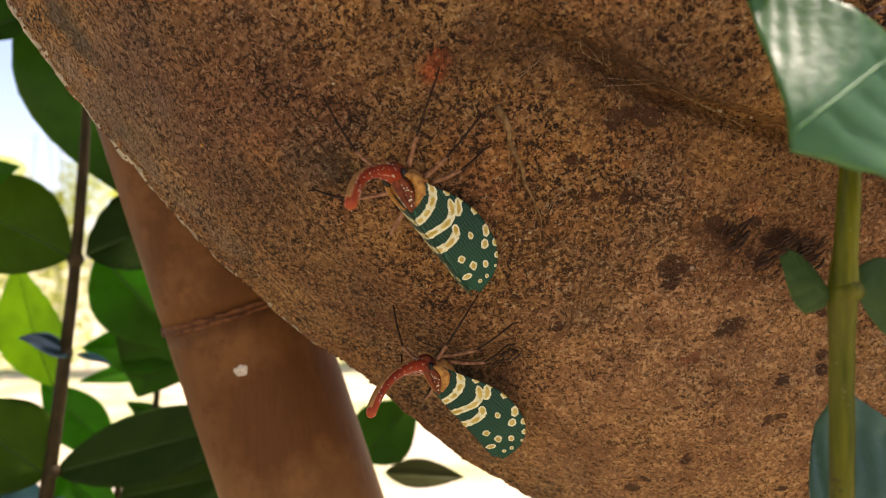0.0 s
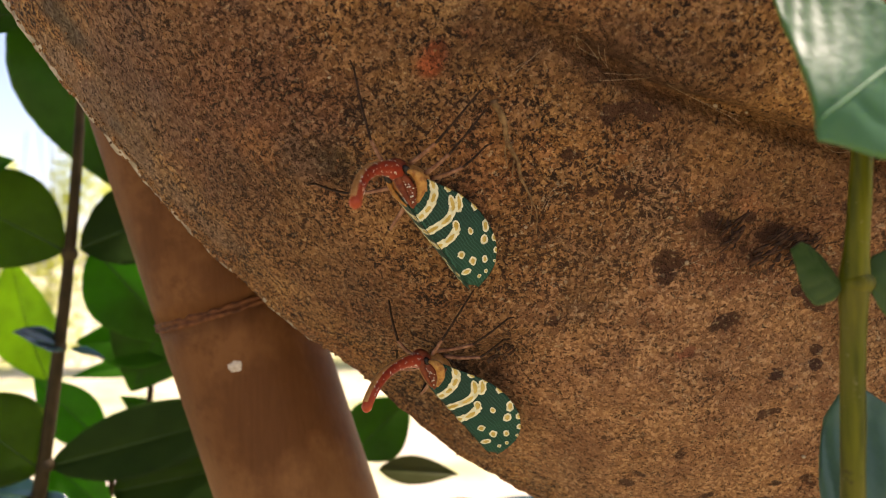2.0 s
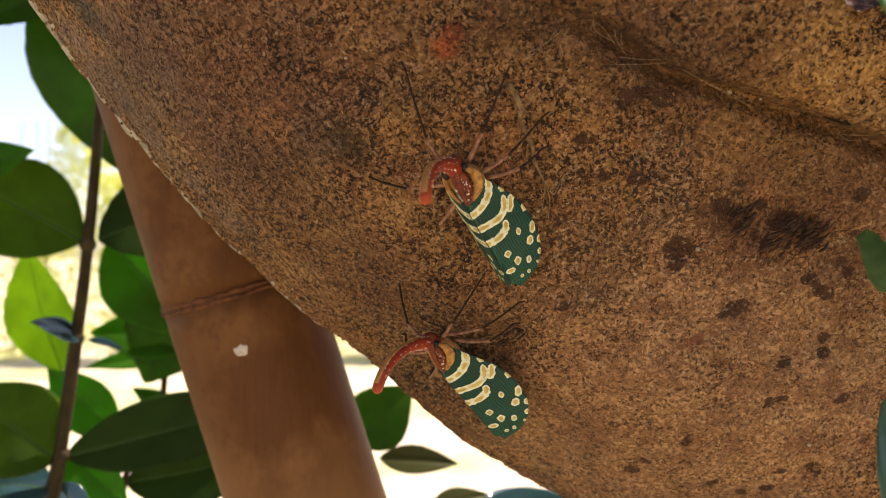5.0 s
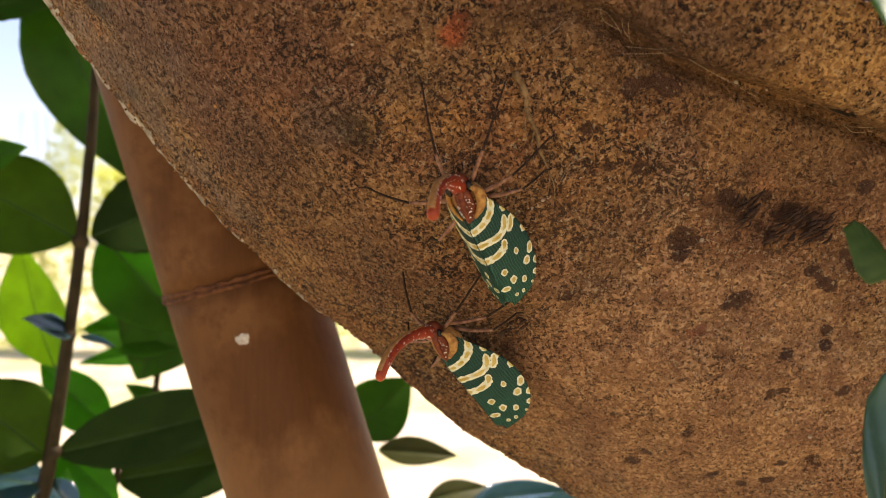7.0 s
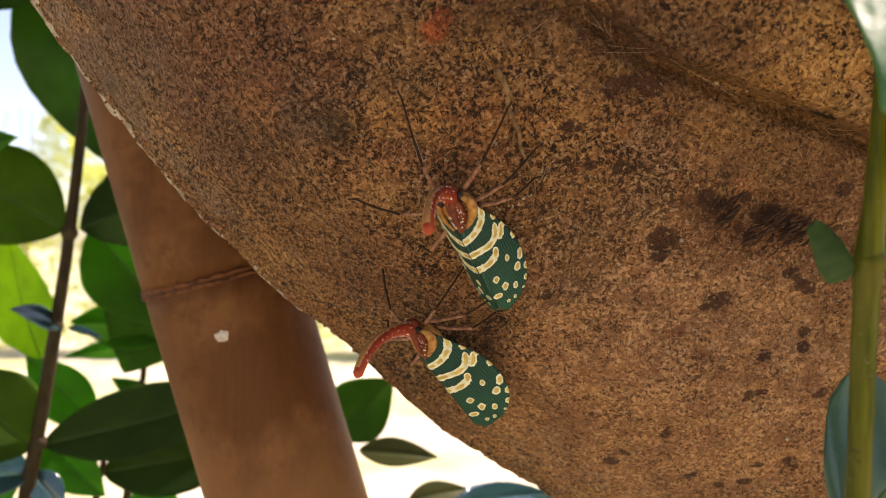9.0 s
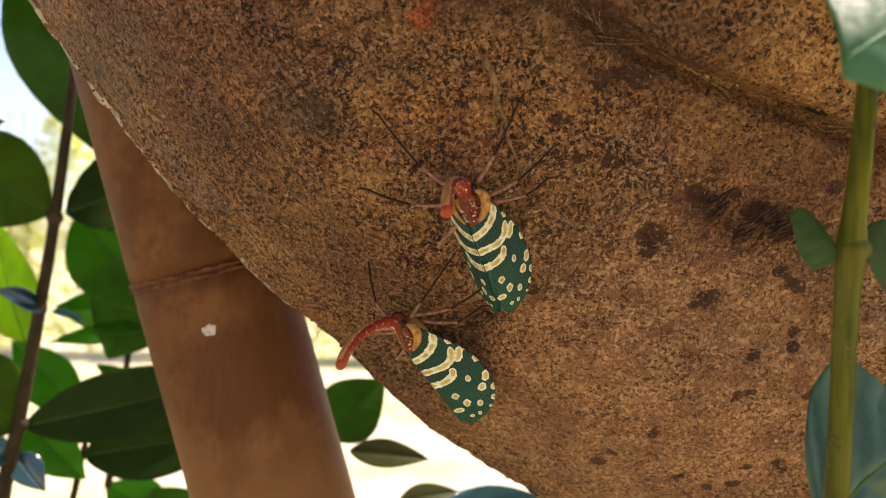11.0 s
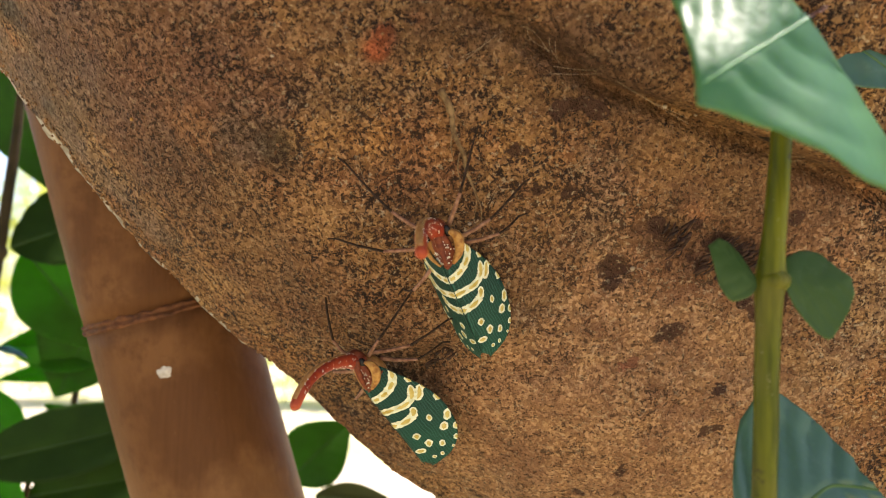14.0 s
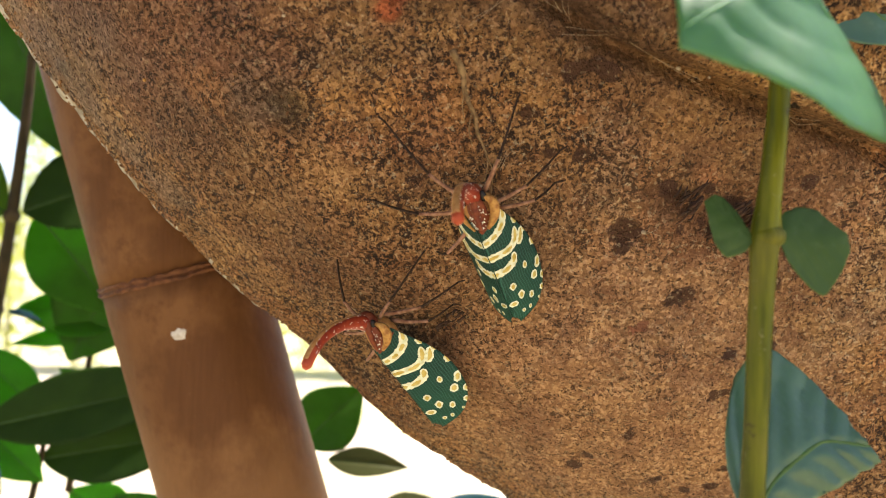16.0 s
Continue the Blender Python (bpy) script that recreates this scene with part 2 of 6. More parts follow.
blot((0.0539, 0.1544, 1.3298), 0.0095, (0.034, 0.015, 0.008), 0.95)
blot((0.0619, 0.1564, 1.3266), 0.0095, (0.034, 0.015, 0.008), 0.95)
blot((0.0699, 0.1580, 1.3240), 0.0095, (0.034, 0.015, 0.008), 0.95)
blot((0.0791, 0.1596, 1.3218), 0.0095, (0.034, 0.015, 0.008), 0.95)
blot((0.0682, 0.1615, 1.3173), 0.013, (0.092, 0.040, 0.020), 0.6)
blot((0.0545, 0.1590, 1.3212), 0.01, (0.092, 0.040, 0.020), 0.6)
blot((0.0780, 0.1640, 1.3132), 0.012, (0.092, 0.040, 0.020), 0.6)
blot((0.0563, 0.1499, 1.3379), 0.014, (0.336, 0.168, 0.059), 0.6)
blot((0.0706, 0.1528, 1.3336), 0.015, (0.336, 0.168, 0.059), 0.6)
blot((0.0456, 0.1474, 1.3417), 0.01, (0.336, 0.168, 0.059), 0.6)
blot((-0.0787, 0.1850, 1.3495), 0.0085, (0.168, 0.122, 0.088), 0.65)
blot((-0.0753, 0.1903, 1.3414), 0.0085, (0.168, 0.122, 0.088), 0.65)
blot((-0.0697, 0.1904, 1.3351), 0.0085, (0.168, 0.122, 0.088), 0.65)
blot((-0.0630, 0.1912, 1.3277), 0.0085, (0.168, 0.122, 0.088), 0.65)
blot((-0.0558, 0.1929, 1.3196), 0.0085, (0.168, 0.122, 0.088), 0.65)
blot((-0.0488, 0.1955, 1.3114), 0.0085, (0.168, 0.122, 0.088), 0.65)
blot((-0.0742, 0.1970, 1.3355), 0.0026, (0.025, 0.021, 0.018), 0.8)
blot((-0.0696, 0.1952, 1.3316), 0.0026, (0.025, 0.021, 0.018), 0.8)
blot((0.0551, 0.1862, 1.2655), 0.056, (0.285, 0.150, 0.076), 0.70)
blot((-0.0409, 0.1606, 1.3342), 0.042, (0.105, 0.050, 0.034), 0.65)
blot((0.0217, 0.1510, 1.3352), 0.036, (0.302, 0.139, 0.050), 0.4)
blot((-0.0197, 0.1809, 1.3013), 0.026, (0.126, 0.050, 0.025), 0.6)
blot((0.0043, 0.1786, 1.2906), 0.018, (0.134, 0.054, 0.025), 0.5)
blot((0.0667, 0.1532, 1.3327), 0.020, (0.353, 0.185, 0.063), 0.6)
blot((0.0683, 0.1670, 1.3062), 0.0110, (0.063, 0.029, 0.017), 0.7)
blot((0.0571, 0.1666, 1.3062), 0.0060, (0.038, 0.017, 0.011), 0.8)
blot((0.0633, 0.1684, 1.3029), 0.0060, (0.063, 0.029, 0.017), 0.7)
blot((0.0745, 0.1673, 1.3062), 0.0060, (0.063, 0.029, 0.017), 0.7)
blot((0.0533, 0.1652, 1.3089), 0.0045, (0.029, 0.013, 0.008), 0.8)
blot((0.0579, 0.1627, 1.3142), 0.0040, (0.042, 0.018, 0.012), 0.7)
blot((0.0845, 0.1707, 1.3001), 0.0060, (0.034, 0.015, 0.010), 0.8)
blot((0.0374, 0.1538, 1.3302), 0.0075, (0.042, 0.020, 0.013), 0.7)
blot((-0.0327, 0.1675, 1.3218), 0.0110, (0.059, 0.029, 0.024), 0.65)
blot((-0.0239, 0.1608, 1.3234), 0.0050, (0.134, 0.118, 0.101), 0.5)
blot((-0.0657, 0.1820, 1.3376), 0.0130, (0.063, 0.050, 0.038), 0.7)
blot((0.0019, 0.1500, 1.3375), 0.0030, (0.487, 0.084, 0.021), 1.3)
blot((0.0030, 0.1488, 1.3396), 0.0028, (0.462, 0.084, 0.021), 1.3)
blot((0.0037, 0.1482, 1.3406), 0.0018, (0.462, 0.084, 0.021), 1.2)
blot((0.0084, 0.1472, 1.3423), 0.0022, (0.420, 0.101, 0.025), 1.0)
blot((-0.0159, 0.1607, 1.3198), 0.0050, (0.042, 0.039, 0.024), 0.7)
blot((-0.0131, 0.1587, 1.3217), 0.0030, (0.042, 0.039, 0.024), 0.6)
blot((-0.0009, 0.1546, 1.3288), 0.0050, (0.063, 0.050, 0.029), 0.6)
blot((0.0488, 0.1512, 1.3352), 0.006, (0.042, 0.018, 0.010), 0.8)
blot((0.0006, 0.1571, 1.3239), 0.0060, (0.420, 0.197, 0.063), 0.6)
blot((-0.0104, 0.1578, 1.3226), 0.0050, (0.386, 0.185, 0.063), 0.5)
blot((-0.0024, 0.1480, 1.3414), 0.0120, (0.050, 0.024, 0.015), 0.6)
blot((0.0153, 0.1477, 1.3413), 0.0110, (0.042, 0.022, 0.015), 0.65)
blot((0.0804, 0.1715, 1.2978), 0.0060, (0.042, 0.018, 0.012), 0.7)
blot((0.0743, 0.1575, 1.3254), 0.0030, (0.029, 0.015, 0.011), 0.8)
blot((0.0621, 0.1639, 1.3121), 0.0026, (0.353, 0.134, 0.067), 0.6)
blot((-0.0066, 0.1547, 1.3289), 0.0060, (0.084, 0.071, 0.042), 0.5)
blot((0.0856, 0.1777, 1.2848), 0.0090, (0.050, 0.025, 0.017), 0.5)
blot((-0.0523, 0.1629, 1.3412), 0.0160, (0.071, 0.034, 0.025), 0.5)
blot((-0.0169, 0.1599, 1.3223), 0.0055, (0.038, 0.032, 0.020), 0.9)
blot((-0.0223, 0.1607, 1.3230), 0.0060, (0.059, 0.034, 0.024), 0.7)
blot((-0.0292, 0.1631, 1.3238), 0.0060, (0.063, 0.035, 0.025), 0.7)
blot((-0.0270, 0.1695, 1.3169), 0.0060, (0.059, 0.029, 0.017), 0.7)
blot((-0.0345, 0.1733, 1.3182), 0.0060, (0.067, 0.034, 0.022), 0.6)
blot((-0.0401, 0.1752, 1.3207), 0.0060, (0.067, 0.037, 0.027), 0.6)
blot((0.0109, 0.1471, 1.3423), 0.0070, (0.025, 0.013, 0.009), 0.9)
blot((0.0184, 0.1482, 1.3410), 0.0060, (0.029, 0.015, 0.010), 0.9)
blot((0.0259, 0.1491, 1.3422), 0.0060, (0.029, 0.015, 0.010), 0.8)
blot((0.0051, 0.1497, 1.3385), 0.0050, (0.042, 0.020, 0.013), 0.7)
# further blots deepen the painted shade of the fold
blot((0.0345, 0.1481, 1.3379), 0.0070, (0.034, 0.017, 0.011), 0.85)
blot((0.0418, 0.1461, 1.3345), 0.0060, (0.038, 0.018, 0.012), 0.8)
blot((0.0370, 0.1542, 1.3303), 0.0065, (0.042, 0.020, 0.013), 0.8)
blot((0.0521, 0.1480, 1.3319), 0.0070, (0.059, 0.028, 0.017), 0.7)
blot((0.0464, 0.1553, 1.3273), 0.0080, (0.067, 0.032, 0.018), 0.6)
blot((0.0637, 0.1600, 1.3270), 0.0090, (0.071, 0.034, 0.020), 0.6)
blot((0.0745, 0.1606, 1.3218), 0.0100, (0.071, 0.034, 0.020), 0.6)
blot((-0.0544, 0.1639, 1.3424), 0.0100, (0.084, 0.052, 0.042), 0.6)
blot((-0.0395, 0.1568, 1.3374), 0.0120, (0.084, 0.047, 0.035), 0.55)
blot((-0.0538, 0.1724, 1.3342), 0.0090, (0.088, 0.055, 0.044), 0.6)
blot((-0.0241, 0.1519, 1.3342), 0.0100, (0.092, 0.047, 0.030), 0.5)
blot((-0.0324, 0.1631, 1.3264), 0.0050, (0.286, 0.126, 0.046), 0.7)
blot((-0.0226, 0.1707, 1.3133), 0.0080, (0.277, 0.155, 0.071), 0.6)
blot((-0.0335, 0.1801, 1.3105), 0.0080, (0.252, 0.143, 0.067), 0.6)
blot((-0.0109, 0.1650, 1.3128), 0.0080, (0.277, 0.151, 0.063), 0.6)
blot((-0.0191, 0.1800, 1.3020), 0.0080, (0.235, 0.130, 0.063), 0.5)
blot((-0.0082, 0.1568, 1.3247), 0.0050, (0.336, 0.160, 0.050), 0.6)
blot((-0.0039, 0.1532, 1.3323), 0.0060, (0.202, 0.105, 0.042), 0.6)
blot((0.0329, 0.1708, 1.2984), 0.0060, (0.050, 0.025, 0.015), 0.6)
blot((0.0299, 0.1729, 1.2915), 0.0050, (0.050, 0.025, 0.015), 0.5)
blot((0.0561, 0.1659, 1.3083), 0.0050, (0.042, 0.020, 0.013), 0.7)
blot((0.0604, 0.2026, 1.2442), 0.0060, (0.076, 0.035, 0.022), 0.6)
blot((0.0338, 0.2037, 1.2534), 0.0050, (0.084, 0.038, 0.022), 0.5)
blot((-0.0315, 0.1793, 1.3101), 0.0120, (0.115, 0.06, 0.03), 0.5)
blot((-0.0185, 0.1790, 1.3026), 0.0120, (0.115, 0.058, 0.028), 0.5)
blot((-0.0083, 0.1825, 1.2927), 0.0100, (0.11, 0.055, 0.028), 0.5)
blot((-0.0387, 0.1751, 1.3195), 0.0100, (0.11, 0.06, 0.036), 0.5)
blot((0.0209, 0.1484, 1.3434), 0.0160, (0.085, 0.042, 0.022), 0.6)
blot((0.0120, 0.1481, 1.3407), 0.0100, (0.085, 0.042, 0.022), 0.55)
blot((0.0332, 0.1521, 1.3370), 0.0140, (0.07, 0.034, 0.018), 0.65)
blot((0.0417, 0.1551, 1.3282), 0.0120, (0.1, 0.048, 0.024), 0.55)
blot((-0.0046, 0.1471, 1.3438), 0.0120, (0.09, 0.046, 0.026), 0.5)
blot((-0.0746, 0.1718, 1.3558), 0.0060, (0.06, 0.054, 0.042), 0.9)
blot((-0.0715, 0.1737, 1.3516), 0.0055, (0.06, 0.054, 0.042), 0.9)
blot((-0.0686, 0.1736, 1.3486), 0.0040, (0.065, 0.056, 0.044), 0.8)
blot((-0.0685, 0.1876, 1.3344), 0.0045, (0.055, 0.048, 0.04), 0.9)
blot((-0.0640, 0.1872, 1.3308), 0.0040, (0.06, 0.05, 0.04), 0.8)
blot((-0.0788, 0.1845, 1.3484), 0.0060, (0.145, 0.098, 0.078), 0.8)
blot((-0.0727, 0.1857, 1.3410), 0.0070, (0.145, 0.095, 0.075), 0.8)
blot((-0.0639, 0.1900, 1.3276), 0.0070, (0.145, 0.098, 0.072), 0.75)
blot((-0.0557, 0.1918, 1.3187), 0.0070, (0.15, 0.1, 0.07), 0.7)
blot((-0.0480, 0.1958, 1.3096), 0.0070, (0.15, 0.095, 0.062), 0.6)
blot((-0.0610, 0.1704, 1.3436), 0.0100, (0.115, 0.062, 0.047), 0.8)
blot((-0.0522, 0.1678, 1.3361), 0.0100, (0.112, 0.06, 0.042), 0.75)
blot((-0.0539, 0.1581, 1.3481), 0.0100, (0.11, 0.062, 0.05), 0.8)
blot((-0.0426, 0.1553, 1.3408), 0.0110, (0.105, 0.052, 0.036), 0.65)
blot((-0.0346, 0.1562, 1.3346), 0.0090, (0.105, 0.05, 0.032), 0.6)
blot((0.0450, 0.1402, 1.3406), 0.0130, (0.12, 0.062, 0.03), 0.5)
# fold shade again, put into the bark colour
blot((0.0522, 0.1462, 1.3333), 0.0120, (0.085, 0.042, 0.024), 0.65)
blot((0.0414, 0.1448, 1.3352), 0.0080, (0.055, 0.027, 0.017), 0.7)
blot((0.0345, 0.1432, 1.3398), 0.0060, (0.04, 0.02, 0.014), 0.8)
blot((-0.0185, 0.1790, 1.3026), 0.0110, (0.125, 0.068, 0.034), 0.5)
blot((-0.0278, 0.1979, 1.2921), 0.0100, (0.13, 0.075, 0.04), 0.5)


def bamboo_material():
    m = Nodes("bamboo")
    along = m.stretch(1, 1, 0.07)
    fibre = m.noise(800, 4, 0.65, along)
    blotch = m.noise(45, 5, 0.7, m.stretch(1, 1, 0.7))
    cloud = m.noise(22, 4, 0.6)
    base = m.mix(m.ramp(blotch, (0.36, 0), (0.66, 1)), (0.094, 0.036, 0.013), (0.148, 0.064, 0.025))
    base = m.mix(m.ramp(m.math("ADD", cloud, m.math("MULTIPLY", m.math("SUBTRACT", blotch, 0.5), 0.25)), (0.45, 0.8), (0.54, 0)), base, (0.068, 0.024, 0.009))
    base = m.mix(m.ramp(m.noise(120, 5, 0.7), (0.53, 0), (0.66, 0.75)), base, (0.070, 0.026, 0.010))
    base = m.mix(m.ramp(m.noise(900, 2, 0.6), (0.70, 0), (0.78, 0.35)), base, (0.22, 0.12, 0.06))
    base = m.mix(m.math("MULTIPLY", fibre, 0.4), base, (0.165, 0.075, 0.031))
    # paler below the node: the light past the trunk's shadow edge, put into the colour
    split = m.node("SeparateXYZ")
    m.put(split.inputs[0], m.coord)
    low = m.math("ADD", m.math("MULTIPLY", m.math("SUBTRACT", 1.252, split.outputs["Z"]), 30), m.math("MULTIPLY", m.math("SUBTRACT", blotch, 0.5), 1.3))
    base = m.mix(m.ramp(low, (0.0, 0), (0.7, 0.6)), base, (0.215, 0.105, 0.045))
    m.set(Base_Color=base, Roughness=m.ramp(blotch, (0.3, 0.46), (0.7, 0.68)))
    m.bsdf.inputs["Specular IOR Level"].default_value = 0.06
    m.bump(fibre, 0.00016, 0.7)
    return m.mat


def leaf_material(name, dark, light, vein, through, share=0.35, gloss=0.35, coat=0.0):
    m = Nodes(name)
    tone = m.mix(m.ramp(m.noise(60, 3), (0.35, 0), (0.68, 1)), dark, light)
    tone = m.mix(m.ramp(m.noise(700, 2), (0.55, 0), (0.75, 0.35)), tone, vein)
    m.set(Base_Color=tone, Roughness=gloss, Coat_Weight=coat, Coat_Roughness=0.18 if gloss < 0.3 else 0.34)
    m.bsdf.inputs["Specular IOR Level"].default_value = 0.5 if coat else 0.08
    m.bump(m.noise(420, 3), 0.00025, 0.6)
    m.glow_through(m.mix(m.ramp(m.noise(80, 2), (0.4, 0), (0.7, 1)), through, tuple(0.75 * c for c in through)), share)
    return m.mat


def plain(name, a, b, scale, rough=0.5, relief=0.0, relief_scale=None):
    m = Nodes(name)
    m.set(Base_Color=m.mix(m.ramp(m.noise(scale, 3), (0.35, 0), (0.65, 1)), a, b), Roughness=rough)
    m.bsdf.inputs["Specular IOR Level"].default_value = 0.18
    if relief:
        m.bump(m.noise(relief_scale or scale * 3, 3), relief, 0.8)
    return m.mat


def stem_material():
    m = Nodes("green_stem")
    along = m.stretch(1, 1, 0.12)
    tone = m.mix(m.ramp(m.noise(420, 3, 0.6, along), (0.35, 0), (0.65, 1)), (0.042, 0.048, 0.002), (0.112, 0.110, 0.006))
    tone = m.mix(m.ramp(m.noise(55, 3), (0.5, 0), (0.72, 0.6)), tone, (0.10, 0.075, 0.018))
    tone = m.mix(m.ramp(m.noise(520, 3, 0.7), (0.64, 0), (0.72, 0.8)), tone, (0.16, 0.145, 0.07))
    tone = m.mix(m.ramp(m.noise(300, 2, 0.6), (0.68, 0), (0.74, 0.9)), tone, (0.035, 0.025, 0.010))
    m.set(Base_Color=tone, Roughness=0.42)
    m.bsdf.inputs["Specular IOR Level"].default_value = 0.12
    m.bump(m.noise(700, 3, 0.6, along), 0.0002, 0.7)
    return m.mat


def wing_material():
    m = Nodes("wing_green")
    # long veins across the slope and finer cross veins between them
    split = m.node("SeparateXYZ")
    m.put(split.inputs[0], m.coord)
    sway = m.math("MULTIPLY", m.math("SUBTRACT", m.noise(420, 2), 0.5), 0.0011)
    slope = m.math("SUBTRACT", m.math("MULTIPLY", m.math("ABSOLUTE", split.outputs["X"]), 0.8), m.math("MULTIPLY", split.outputs["Z"], 0.6))
    slope = m.math("ADD", m.math("ADD", slope, m.math("MULTIPLY", split.outputs["Y"], 0.12)), sway)
    along = m.math("ABSOLUTE", m.math("SUBTRACT", m.math("FRACT", m.math("MULTIPLY", slope, 1700)), 0.5))
    cross = m.math("ADD", split.outputs["Y"], m.math("MULTIPLY", sway, 1.4))
    cross = m.math("ABSOLUTE", m.math("SUBTRACT", m.math("FRACT", m.math("MULTIPLY", cross, 1900)), 0.5))
    net = m.math("MINIMUM", along, m.math("ADD", cross, 0.05))
    tone = m.mix(m.ramp(m.noise(230, 3), (0.35, 0), (0.65, 1)), (0.004, 0.026, 0.016), (0.007, 0.042, 0.024))
    # darker towards the shoulders
    fore = m.math("ADD", split.outputs["Y"], m.math("MULTIPLY", m.math("SUBTRACT", m.noise(300, 2), 0.5), 0.006))
    tone = m.mix(m.ramp(m.math("MULTIPLY", m.math("ADD", fore, 0.022), 40), (0.15, 0), (0.55, 0.8)), tone, (0.004, 0.017, 0.014))
    tone = m.mix(m.ramp(net, (0.05, 0.75), (0.17, 0)), tone, (0.024, 0.088, 0.070))
    m.set(Base_Color=tone, Roughness=0.5)
    m.bsdf.inputs["Specular IOR Level"].default_value = 0.12
    m.bump(net, 0.00008, 0.6)
    return m.mat


BARK = bark_material()
BAMBOO = bamboo_material()
RING = plain("bamboo_ring", (0.065, 0.022, 0.009), (0.14, 0.050, 0.019), 420, 0.65, 0.0006, 900)
FLECK = plain("grey_fleck", (0.36, 0.30, 0.26), (0.52, 0.46, 0.41), 700, 0.8, 0.0002, 1500)
BARK_RIM_LIGHT = plain("bark_rim_light", (0.18, 0.14, 0.10), (0.40, 0.35, 0.29), 420, 0.8, 0.0006, 900)
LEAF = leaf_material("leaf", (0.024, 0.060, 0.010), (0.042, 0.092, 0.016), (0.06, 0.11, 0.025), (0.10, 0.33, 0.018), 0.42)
LEAF_NEAR = leaf_material("leaf_near", (0.031, 0.132, 0.050), (0.060, 0.188, 0.084), (0.088, 0.21, 0.12), (0.35, 0.54, 0.10), 0.46, 0.50, 0.15)
# leaf_lit and leaf_shade: the same shrub leaf, sun and shade put into its colours
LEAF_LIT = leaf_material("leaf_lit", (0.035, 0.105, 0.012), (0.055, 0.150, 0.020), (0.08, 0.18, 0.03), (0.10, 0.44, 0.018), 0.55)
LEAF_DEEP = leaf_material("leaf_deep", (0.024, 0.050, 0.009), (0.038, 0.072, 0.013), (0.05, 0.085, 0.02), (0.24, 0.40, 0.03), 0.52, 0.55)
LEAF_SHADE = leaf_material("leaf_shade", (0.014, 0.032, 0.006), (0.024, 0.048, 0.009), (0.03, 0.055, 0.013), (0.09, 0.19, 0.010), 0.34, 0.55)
LEAF_OLIVE = leaf_material("leaf_olive", (0.042, 0.050, 0.018), (0.068, 0.074, 0.028), (0.08, 0.09, 0.04), (0.12, 0.15, 0.03), 0.25)
# glossy leaf, with the blue of the reflected sky mixed into its base colour
LEAF_SKY = leaf_material("leaf_sky_sheen", (0.014, 0.046, 0.054), (0.028, 0.074, 0.090), (0.06, 0.14, 0.05), (0.10, 0.30, 0.03), 0.12, 0.16, 1.0)
LEAF_YOUNG = leaf_material("leaf_young", (0.07, 0.20, 0.02), (0.11, 0.27, 0.03), (0.15, 0.3, 0.06), (0.58, 0.84, 0.07), 0.70)
LEAF_SMALL = leaf_material("leaf_small", (0.040, 0.074, 0.024), (0.066, 0.104, 0.038), (0.09, 0.13, 0.055), (0.13, 0.28, 0.03), 0.28, 0.4)
LEAF_NEAR_DARK = leaf_material("leaf_dark", (0.028, 0.075, 0.036), (0.052, 0.112, 0.058), (0.08, 0.14, 0.08), (0.10, 0.28, 0.05), 0.2, 0.42, 0.22)
HEDGE = leaf_material("leaf_hedge", (0.38, 0.42, 0.10), (0.50, 0.52, 0.18), (0.5, 0.52, 0.22), (0.7, 0.75, 0.15), 0.5, 0.5)
VEIN = plain("vein", (0.040, 0.085, 0.018), (0.065, 0.115, 0.03), 300, 0.5)
RIB = plain("pale_rib", (0.085, 0.20, 0.085), (0.125, 0.245, 0.115), 300, 0.5)
STEM = stem_material()
STEM_OLD = plain("brown_stem", (0.024, 0.017, 0.008), (0.048, 0.034, 0.014), 120, 0.75, 0.0003, 500)
STEM_RED = plain("reddish_stem", (0.020, 0.014, 0.004), (0.040, 0.026, 0.009), 150, 0.7, 0.0003, 500)
WING = wing_material()
PALE = plain("pale_band", (0.42, 0.40, 0.27), (0.60, 0.58, 0.45), 900, 0.7)
YELLOW = plain("yellow_band", (0.32, 0.22, 0.045), (0.46, 0.34, 0.11), 600, 0.7)
RED = plain("red_snout", (0.15, 0.014, 0.006), (0.25, 0.032, 0.010), 700, 0.45, 0.0001, 1500)
RED_TIP = plain("orange_red", (0.25, 0.034, 0.012), (0.34, 0.060, 0.022), 350, 0.4)
TAN = plain("tan_shell", (0.28, 0.115, 0.034), (0.40, 0.20, 0.07), 900, 0.45)
RUST = plain("rust_shell", (0.085, 0.014, 0.007), (0.17, 0.040, 0.014), 900, 0.5, 0.0001, 1500)
OCHRE = plain("ochre_shell", (0.20, 0.075, 0.018), (0.40, 0.20, 0.055), 1100, 0.45, 0.0001, 2500)
WHITE = plain("white_wax", (0.62, 0.58, 0.50), (0.74, 0.70, 0.64), 800, 0.7)
DRY = plain("dry_vine", (0.085, 0.046, 0.021), (0.20, 0.118, 0.056), 900, 0.8, 0.0003, 1200)
FIBRE = plain("torn_wood", (0.014, 0.007, 0.005), (0.052, 0.023, 0.013), 700, 0.75, 0.0002, 1500)
CRUST = plain("bark_crust", (0.060, 0.028, 0.014), (0.28, 0.14, 0.062), 900, 0.85, 0.0002, 1500)
THREAD = plain("thread", (0.20, 0.135, 0.085), (0.33, 0.25, 0.17), 300, 0.7)
BLACK = plain("black_eye", (0.012, 0.009, 0.008), (0.022, 0.016, 0.013), 900, 0.25)
LEG_DARK = plain("dark_leg", (0.016, 0.009, 0.007), (0.040, 0.022, 0.014), 900, 0.7)
LEG_DARK.node_tree.nodes["Principled BSDF"].inputs["Specular IOR Level"].default_value = 0.08
